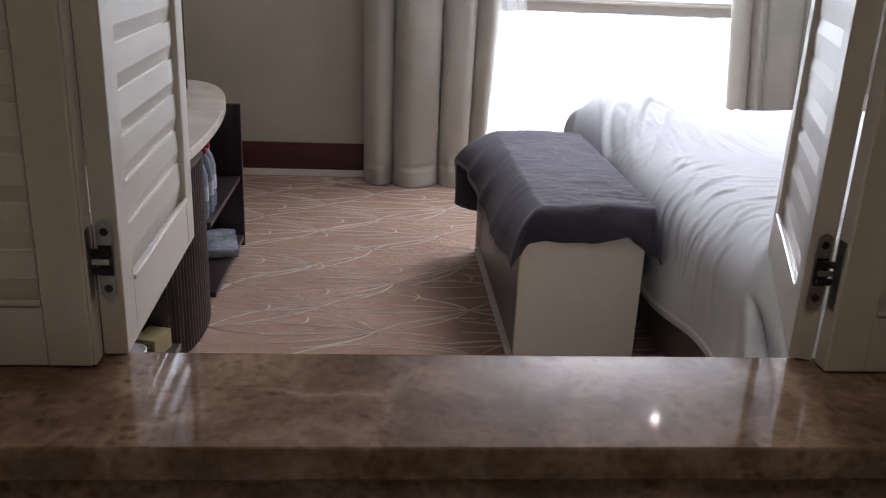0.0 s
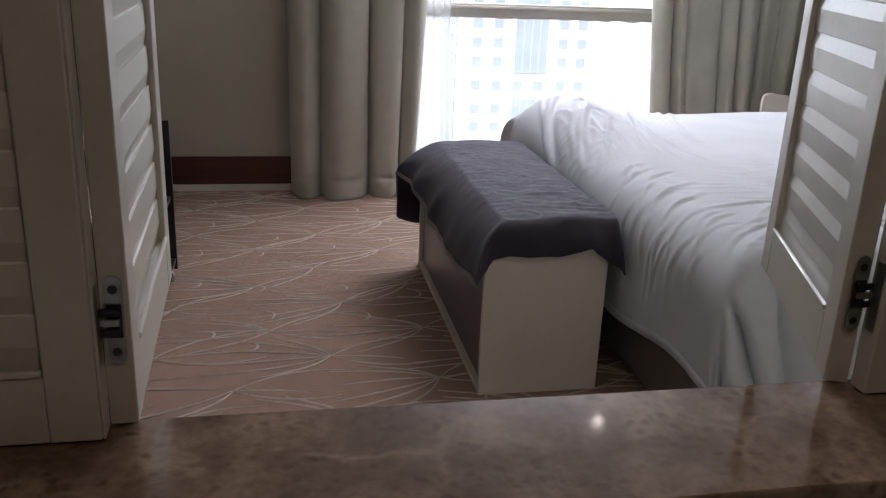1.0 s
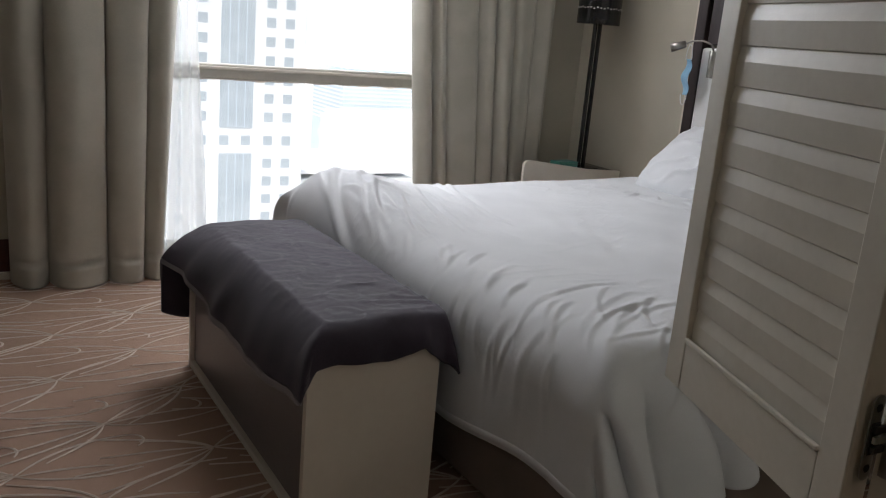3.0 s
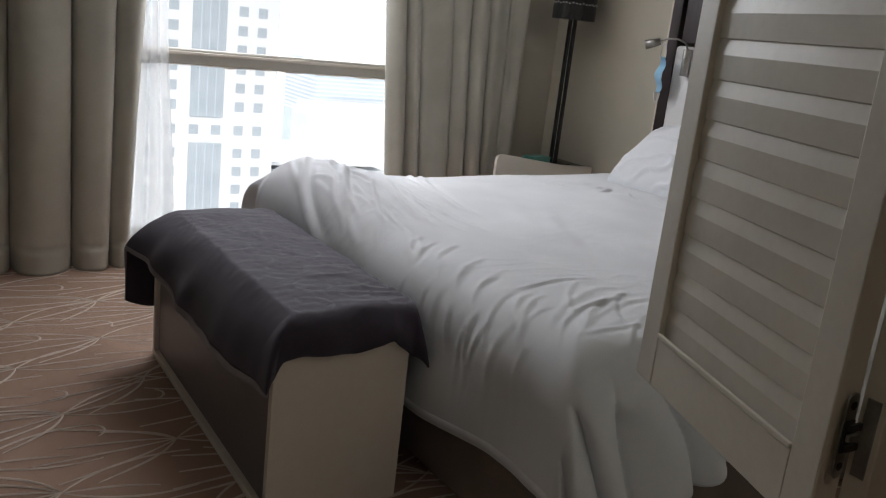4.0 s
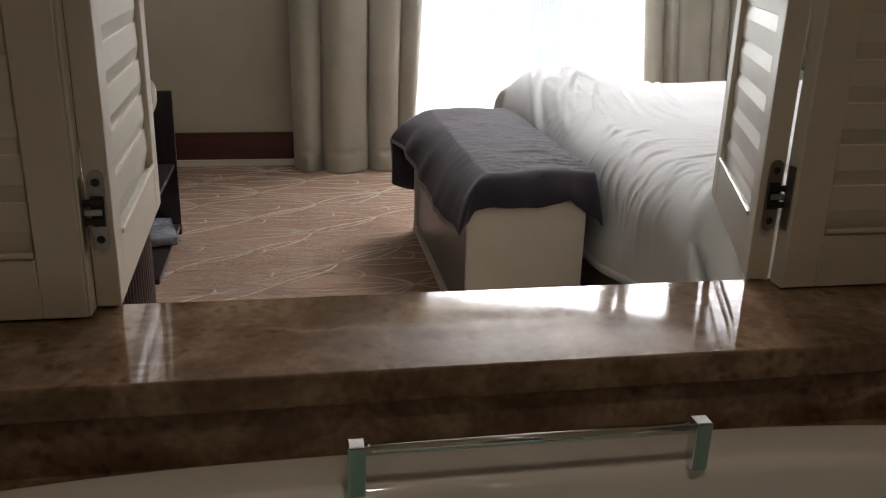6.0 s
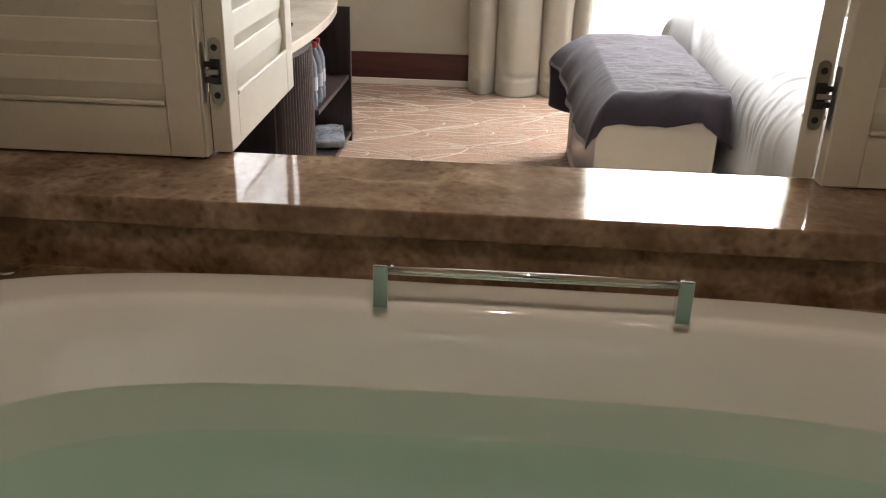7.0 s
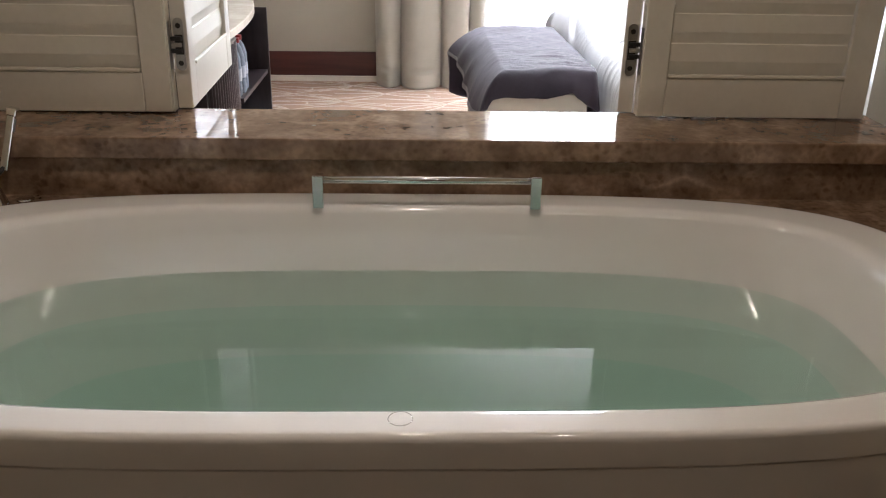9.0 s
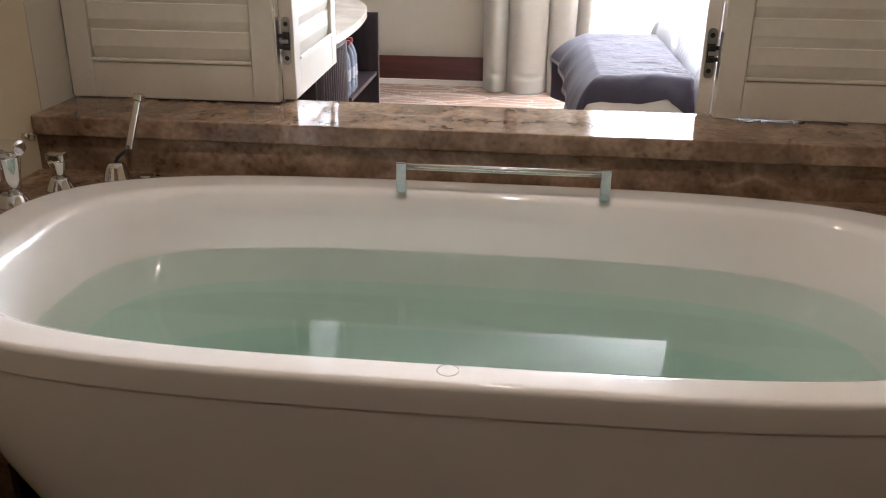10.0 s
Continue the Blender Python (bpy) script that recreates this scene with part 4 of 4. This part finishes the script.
# nightstand, box and lamp
ns = thing("nightstand", "white nightstand with rounded corners and a dark top", "nightstand")
pts = [(2.25, 0.0), (2.25, 0.60), (2.255, 0.626), (2.27, 0.638), (2.295, 0.642), (2.70, 0.590), (2.93, 0.580), (2.93, 0.0)]
bm = bmesh.new()
fr = [bm.verts.new((x, 3.20, z)) for x, z in pts]
bk = [bm.verts.new((x, 3.22, z)) for x, z in pts]
bm.faces.new(fr)
bm.faces.new(bk)
for k in range(len(pts)):
    bm.faces.new((fr[k], fr[(k + 1) % len(pts)], bk[(k + 1) % len(pts)], bk[k]))
part("side_panel", bm, LACQUER, ns)
part("body", box(2.52, 2.93, 3.221, 3.50, 0.0, 0.555, 0.004), DARK_WOOD, ns)
part("top", box(2.50, 2.935, 3.221, 3.51, 0.556, 0.574, 0.003), BLACK, ns, "dark glossy top")
TEAL = mat("teal_card", (0.03, 0.16, 0.13), (0.06, 0.24, 0.20), rough=0.4, scale=10, fine=80, bump=0)
tb = thing("card_box", "small flat teal card box on the nightstand", "box", pose(2.58, 3.28, 0.5745, 0, 0, 8))
part("body", box(-0.07, 0.07, -0.04, 0.04, 0, 0.042, 0.002), TEAL, tb)
part("lid", box(-0.071, 0.071, -0.041, 0.041, 0.0425, 0.052, 0.002), TEAL, tb)
lamp = thing("table_lamp", "tall black twin-stem lamp with a perforated base collar", "lamp", pose(2.765, 3.36, 0.5745))
part("foot", lathe([(0.10, 0.0), (0.10, 0.010), (0.02, 0.016)], 32), BLACK, lamp, smooth=False)
for dx in (-0.017, 0.017):
    part("stem", box(dx - 0.009, dx + 0.009, -0.009, 0.009, 0.012, 0.83, 0.002), BLACK, lamp)
bm = lathe([(0.120, 0.812), (0.120, 0.955), (0.112, 0.955), (0.112, 0.822)], 40)
part("collar", bm, BLACK, lamp, "black perforated metal collar")
SHADE = mat("lamp_shade", (0.62, 0.42, 0.32), (0.72, 0.52, 0.42), rough=0.8, scale=20, fine=300, bump=0.1)
part("shade", lathe([(0.121, 0.956), (0.114, 1.25), (0.108, 1.25), (0.114, 0.966)], 40), SHADE, lamp, "warm pinkish fabric shade", smooth=True)
PIERCE = mat("collar_holes", (0.55, 0.50, 0.45), (0.65, 0.6, 0.55), rough=0.5, bump=0)
for k in range(40):
    a = 2 * math.pi * k / 40
    part("hole", box(-0.004, 0.004, -0.001, 0.001, 0.0, 0.006), PIERCE, lamp, m=pose(0.1205 * math.cos(a), 0.1205 * math.sin(a), 0.895 + 0.004 * math.sin(k * 2.3), 0, 0, math.degrees(a) + 90))


# ---- curtains ----
def curtain(name, label, low, high, z_low, z_high, y, depths, seed):
    """A drawn curtain of round folds; low and high are the places of the valleys at two heights."""
    t = thing(name, label, "curtain", group="curtains of the window")
    H, n = 2.36, len(depths)

    def f(u, v):
        z = 0.008 + v * H
        k = (z - z_low) / (z_high - z_low)
        i = min(int(u * n), n - 1)
        q = u * n - i
        xa, xb = low[i] + (high[i] - low[i]) * k, low[i + 1] + (high[i + 1] - low[i + 1]) * k
        sway = 0.007 * nz(z * 1.3, seed + i * 3.1)
        bell = math.sin(math.pi * q)
        x = (xa + xb) / 2 - (xb - xa) / 2 * math.cos(math.pi * q) * (1 + 0.10 * bell) + sway * bell
        crown = depths[i] * (0.9 + 0.2 * nz(z * 0.9, seed + i)) * bell ** 0.75
        flat = 0.011 * math.sin(2 * math.pi * q * 1.4 + 1.7 * i + 0.5 * z) * bell + 0.005 * nz(q * 3 + i * 7, z * 1.4, seed) * bell
        hem = 0.016 * math.exp(-((z - 0.118) / 0.010) ** 2) - 0.014 * (1 - sstep(0.104, 0.118, z)) * (0.5 + bell)
        pucker = 0.012 * nz(q * 6 + i * 5, z * 9, seed) * math.exp(-((z - 0.09) / 0.07) ** 2)
        return (x, y - crown + flat + hem * bell + pucker, max(z + (0.012 * nz(u * 9 + seed, 0) - 0.006 * bell) * (1 - v) ** 8, 0.003))
    ob = part("fabric", grid(n * 32, 150, f), CURTAIN, t, smooth=True)
    solid(ob, 0.004)
    part("hooks_tape", box(high[0], high[-1], y - 0.012, y + 0.012, H + 0.012, H + 0.06, 0.003), CURTAIN, t)
    return t


curtain("curtain", "heavy taupe lined curtain drawn to the wall side", (-0.222, -0.066, 0.189, 0.350, 0.440), (-0.232, -0.060, 0.185, 0.375, 0.508), 0.0, 1.3, 3.665, (0.14, 0.20, 0.165, 0.13), 3.1)
curtain("curtain", "heavy taupe lined curtain drawn beside the bed", (1.809, 1.915, 1.985, 2.19, 2.30, 2.413, 2.52, 2.64), (1.724, 1.83, 1.90, 2.12, 2.245, 2.37, 2.50, 2.64), 0.52, 1.43, 3.645, (0.09, 0.125, 0.10, 0.075, 0.095, 0.08, 0.06), 8.7)
rail = thing("curtain_rail", "plain white curtain rail under the ceiling", "rail")
part("track", box(-0.25, 2.75, 3.52, 3.62, 2.425, 2.449, 0.003), WHITE_TRIM, rail)


def sheer(x0b, x1b, x0t, x1t, seed):
    t = thing("sheer_curtain", "thin white voile curtain gathered at the window edge", "curtain")

    def f(u, v):
        z = 0.01 + v * 2.4
        k = sstep(0, 1, z / 1.4)
        xa, xb = x0b + (x0t - x0b) * k, x1b + (x1t - x1b) * k
        return (xa + (xb - xa) * u, 3.76 + 0.02 * math.sin(u * 38 + 1.2 * nz(z, seed)), z)
    part("fabric", grid(90, 40, f), SHEER, t, smooth=True)


sheer(0.26, 0.70, 0.40, 0.635, 2.0)


# ---- television cabinet ----
cab = thing("television_cabinet", "dark wooden television cabinet with fluted bow and open shelves", "cabinet")
CX0, CXF, CYa, CYm, CYb = RX0 + 0.004, -0.712, 1.38, 1.80, 2.50
part("back", box(CX0, CX0 + 0.018, 0.62, CYb, 0.0, 0.588, 0.001), DARK_WOOD, cab)
part("end_panel", box(CX0 + 0.019, CXF, CYb - 0.022, CYb, 0.0, 0.617, 0.002), DARK_WOOD, cab)
part("end_panel", box(CX0 + 0.019, CXF - 0.06, CYm, CYm + 0.02, 0.0, 0.588, 0.002), DARK_WOOD, cab)
part("end_panel", box(CX0 + 0.019, CXF - 0.06, CYa - 0.02, CYa, 0.0, 0.588, 0.002), DARK_WOOD, cab)
part("end_panel", box(CX0 + 0.019, CXF - 0.06, 0.62, 0.64, 0.0, 0.588, 0.002), DARK_WOOD, cab)
part("shelf", box(CX0 + 0.019, CXF - 0.01, CYm + 0.021, CYb - 0.023, 0.295, 0.315, 0.002), DARK_WOOD, cab)
part("shelf", box(CX0 + 0.019, CXF - 0.004, CYm + 0.021, CYb - 0.023, 0.03, 0.05, 0.002), DARK_WOOD, cab)
part("shelf", box(CX0 + 0.019, CXF - 0.03, 0.641, CYa - 0.021, 0.05, 0.07, 0.002), DARK_WOOD, cab)
part("shelf_edge", box(CXF - 0.0295, CXF - 0.026, 0.641, CYa - 0.021, 0.05, 0.071, 0.001), STEEL, cab, "thin metal edging")
bow = bmesh.new()
cy, r = (CYa + CYm) / 2, (CYm - CYa) / 2
NB = 48
ol = []
for k in range(NB * 4 + 1):
    a = -math.pi / 2 + math.pi * k / (NB * 4)
    fl = 0.006 * abs(math.sin(k * math.pi / 8))
    ol.append((CXF - 0.075 + (0.076 + fl) * math.cos(a) ** 0.6 if math.cos(a) > 0 else CXF - 0.075, cy + (r + fl * 0.3) * math.sin(a)))
ol = [(CXF - 0.10, CYa)] + ol + [(CXF - 0.10, CYm)]
part("fluted_front", prism(ol, 0.012, 0.588, bow), DARK_WOOD, cab, "vertically fluted bowed front")
top = []
for k in range(49):
    a = -math.pi / 2 + math.pi * k / 48
    top.append((RX0 + 0.24 + 0.375 * math.copysign(abs(math.cos(a)) ** 0.75, math.cos(a)), 1.84 + 1.20 * math.sin(a)))
top = [(RX0 + 0.006, 1.84 - 1.20)] + top + [(RX0 + 0.006, 1.84 + 1.20)]
tp = part("top", prism(top, 0.590, 0.626), CREAM_STONE, cab, "cream stone top with a curved edge")
bv = tp.modifiers.new("edge", "BEVEL")
bv.width, bv.segments, bv.limit_method, bv.angle_limit = 0.005, 2, "ANGLE", radians(50)
part("leg", box(CX0 + 0.02, CX0 + 0.06, 2.92, 2.96, 0.0, 0.589), DARK_WOOD, cab)

tv = thing("television", "black flat television on the cabinet", "television", pose(-0.915, 1.605, 0.627, 0, 0, 0))
part("stand", box(-0.09, 0.10, -0.25, 0.25, 0.0, 0.012, 0.003), BLACK, tv)
part("neck", box(-0.02, 0.02, -0.05, 0.05, 0.0125, 0.075, 0.003), BLACK, tv)
part("bezel", box(-0.025, 0.012, -0.80, 0.80, 0.058, 0.98, 0.004), BLACK, tv)
part("screen", box(0.0125, 0.015, -0.775, 0.775, 0.083, 0.955, 0.001), BLACK, tv, "dark switched-off screen")

PLASTIC = mat("bottle_plastic", (0.10, 0.12, 0.15), (0.22, 0.25, 0.29), rough=0.12, scale=20, fine=80, bump=0)
CAP_RED = mat("red_cap", (0.20, 0.012, 0.014), (0.30, 0.025, 0.022), rough=0.35, bump=0)
PALE = mat("pale_label", (0.22, 0.24, 0.28), (0.36, 0.38, 0.42), rough=0.4, scale=30, bump=0)
for k, (bx, by) in enumerate(((-0.765, 1.865), (-0.762, 1.945), (-0.768, 2.03), (-0.85, 1.90), (-0.85, 1.99))):
    b = thing("water_bottle", "small plastic drink bottle with a red cap", "bottle", pose(bx, by, 0.3155), group="bottles on the shelf")
    part("body", lathe([(0.030, 0.0), (0.032, 0.006), (0.032, 0.05), (0.029, 0.058), (0.032, 0.066), (0.032, 0.16), (0.022, 0.195), (0.012, 0.212), (0.012, 0.218)], 20), PLASTIC, b, smooth=True)
    part("label_band", lathe([(0.0325, 0.068), (0.0327, 0.07), (0.0327, 0.118), (0.0325, 0.12)], 20), PALE, b)
    part("cap", cyl((0, 0, 0.2185), (0, 0, 0.238), 0.014, seg=16), CAP_RED if k < 3 else PALE, b)
WRAP = mat("clear_wrap", (0.10, 0.11, 0.14), (0.42, 0.45, 0.50), rough=0.12, scale=14, fine=60, bump=0.6, dist=0.006, coat=0.5)
pk = thing("wrapped_packet", "white towel packet in shiny clear plastic", "packet", pose(-0.815, 2.30, 0.051, 0, 0, 12))
bmp = box(-0.11, 0.10, -0.14, 0.14, 0, 0.040, 0.015, 3)
bmesh.ops.subdivide_edges(bmp, edges=bmp.edges, cuts=3, use_grid_fill=True)
for v_ in bmp.verts:
    v_.co += Vector((0.006 * nz(v_.co.x * 30, v_.co.y * 30), 0.006 * nz(v_.co.y * 30, 4), 0.010 * nz(v_.co.x * 22, v_.co.y * 22, 2) * (v_.co.z > 0.02)))
part("wrap", bmp, WRAP, pk, smooth=True)
CARD = mat("tea_card", (0.24, 0.19, 0.09), (0.34, 0.27, 0.13), rough=0.5, scale=20, bump=0)
GREEN = mat("tea_green", (0.07, 0.12, 0.04), (0.12, 0.18, 0.07), rough=0.5, bump=0)
tea = thing("tea_box", "small yellow-green tea box on the cabinet shelf", "box", pose(-0.805, 1.295, 0.0715, 0, 0, -14))
part("carton", box(-0.035, 0.035, -0.05, 0.05, 0, 0.062, 0.002), CARD, tea)
part("label_panel", box(-0.028, 0.028, -0.0512, -0.0502, 0.010, 0.050, 0.0003), GREEN, tea, "dark green label panel")
part("writing_bar", box(-0.020, 0.020, -0.0520, -0.0514, 0.036, 0.042), CARD, tea)
part("writing_bar", box(-0.014, 0.012, -0.0520, -0.0514, 0.022, 0.027), CARD, tea)
cup = thing("cup", "white porcelain cup with a round handle", "cup", pose(-0.832, 1.175, 0.0715, 0, 0, -60))
part("bowl", lathe([(0.022, 0.0), (0.034, 0.012), (0.040, 0.05), (0.041, 0.066), (0.038, 0.066), (0.036, 0.05), (0.030, 0.014)], 28), ACRYLIC, cup, smooth=True)
part("handle", tube([(0.037 + 0.026 * math.sin(a), 0, 0.036 + 0.020 * math.cos(a)) for a in [math.pi * k / 12 for k in range(13)]], 0.005, 8), ACRYLIC, cup, smooth=True)

# ---- outside ----
tagged(part("ground", box(-900, 900, 8, 1800, -46.2, -46.0), GROUND), "pale hazy city ground far below", "ground", kind="structure")
HAZE = bpy.data.materials.new("haze")
hn, hl_, hb = nodes_of(HAZE)
hb.inputs["Base Color"].default_value = (0.0, 0.0, 0.0, 1)
hg, hc = hn.new("ShaderNodeTexCoord"), hn.new("ShaderNodeTexGradient")
hr_ = ramp(hn, [(0.0, (0.88, 0.92, 0.96)), (1.0, (0.96, 0.98, 1.0))])
hl_.new(hg.outputs["Generated"], hc.inputs["Vector"])
hl_.new(hc.outputs["Fac"], hr_.inputs[0])
hl_.new(hr_.outputs[0], hb.inputs["Emission Color"])
hb.inputs["Emission Strength"].default_value = 4.8
tagged(part("backdrop", box(-1500, 1800, 1300, 1302, -60, 900), HAZE), "bright white hazy sky over the city", "sky", kind="structure")
FX0, FX1, FY, FD = 29.3, 53.3, 140.0, 15.0
tower = thing("tower_building", "white office tower with square windows and glass strips", "building")


def rowz(py):
    return 0.391 - 0.0918 * (py - 150)


def colx(px):
    return 30.87 + 0.0982 * (px - 742)


part("wall", box(FX0, FX1, FY, FY + FD, -46, rowz(-8)), CONCRETE, tower, "white concrete facade")
part("cornice", box(FX0 - 0.6, FX1 + 0.6, FY - 0.6, FY + FD, rowz(6), rowz(-10)), CONCRETE, tower)
part("cornice", box(FX0 - 0.3, FX1 + 0.3, FY - 0.35, FY - 0.01, rowz(72), rowz(67)), CONCRETE, tower)
part("parapet", box(FX0 + 1, FX1 - 1, FY + 0.5, FY + FD, rowz(-11), rowz(-60)), CONCRETE, tower)
pane_big = mesh_of("window", box(-0.78, 0.78, -0.05, 0.0, -0.80, 0.80), HAZED_FACADE_GLASS)
pane_side = mesh_of("window", box(-0.12, 0.0, -0.7, 0.7, -0.9, 0.9), HAZED_FACADE_GLASS)
rows = [87 + 33.6 * k for k in range(8)] + [365] + [407 + 33.6 * k for k in range(9)]
for py in rows:
    for px in (757, 793, 907, 940) + ((831, 868) if py == 365 else ()):
        o = new("window", pane_big)
        o.parent, o.location = tower, (colx(px), FY, rowz(py))
    for k in range(4):
        o = new("window", pane_side)
        o.parent, o.location = tower, (FX0, FY + 2.0 + 3.4 * k, rowz(py))
for px in (757, 794, 831, 868, 904, 940):
    part("window", box(colx(px) - 0.95, colx(px) + 0.95, FY - 0.1, FY, rowz(62), rowz(12)), HAZED_FACADE_GLASS, tower)
for z0, z1 in ((342, 77), (520, 389)):
    part("glass_strip", box(colx(823), colx(879), FY - 0.15, FY, rowz(z0), rowz(z1)), HAZED_FACADE_GLASS, tower, "tall blue-grey glass strip paled for haze")
    for k in range(1, 4):
        xx = colx(823 + 14 * k)
        # mullions take the haze-paled glass colour to keep their contrast low
        part("mullion", box(xx - 0.05, xx + 0.05, FY - 0.18, FY - 0.16, rowz(z0), rowz(z1)), HAZED_GLASS, tower)
for py in (346, 384):
    part("band", box(FX0, FX1, FY - 0.06, FY, rowz(py + 2), rowz(py - 2)), CONCRETE, tower)


def far_building(x0, x1, y0, y1, top, floors, material, label):
    b = thing("far_building", label, "building", group="far buildings")
    part("wall", box(x0, x1, y0, y1, -46, top), material, b)
    h = (top + 30) / floors
    for k in range(floors):
        part("floor_band", box(x0 - 0.1, x1 + 0.1, y0 - 0.1, y1, top - (k + 1) * h, top - (k + 0.62) * h), CONCRETE, b)
    part("roof", box(x0 + 1, x1 - 1, y0 + 1, y1 - 1, top, top + 2.2), material, b)
    return b


far_building(108, 132, 250, 275, -15.0, 12, HAZED_GLASS, "distant blue glass tower paled for haze, with pale floor bands")
far_building(100, 150, 235, 248, -27.0, 4, CONCRETE, "low pale building with a flat roof")
far_building(58, 92, 170, 200, -34.0, 2, CONCRETE, "low pale building with a flat roof")
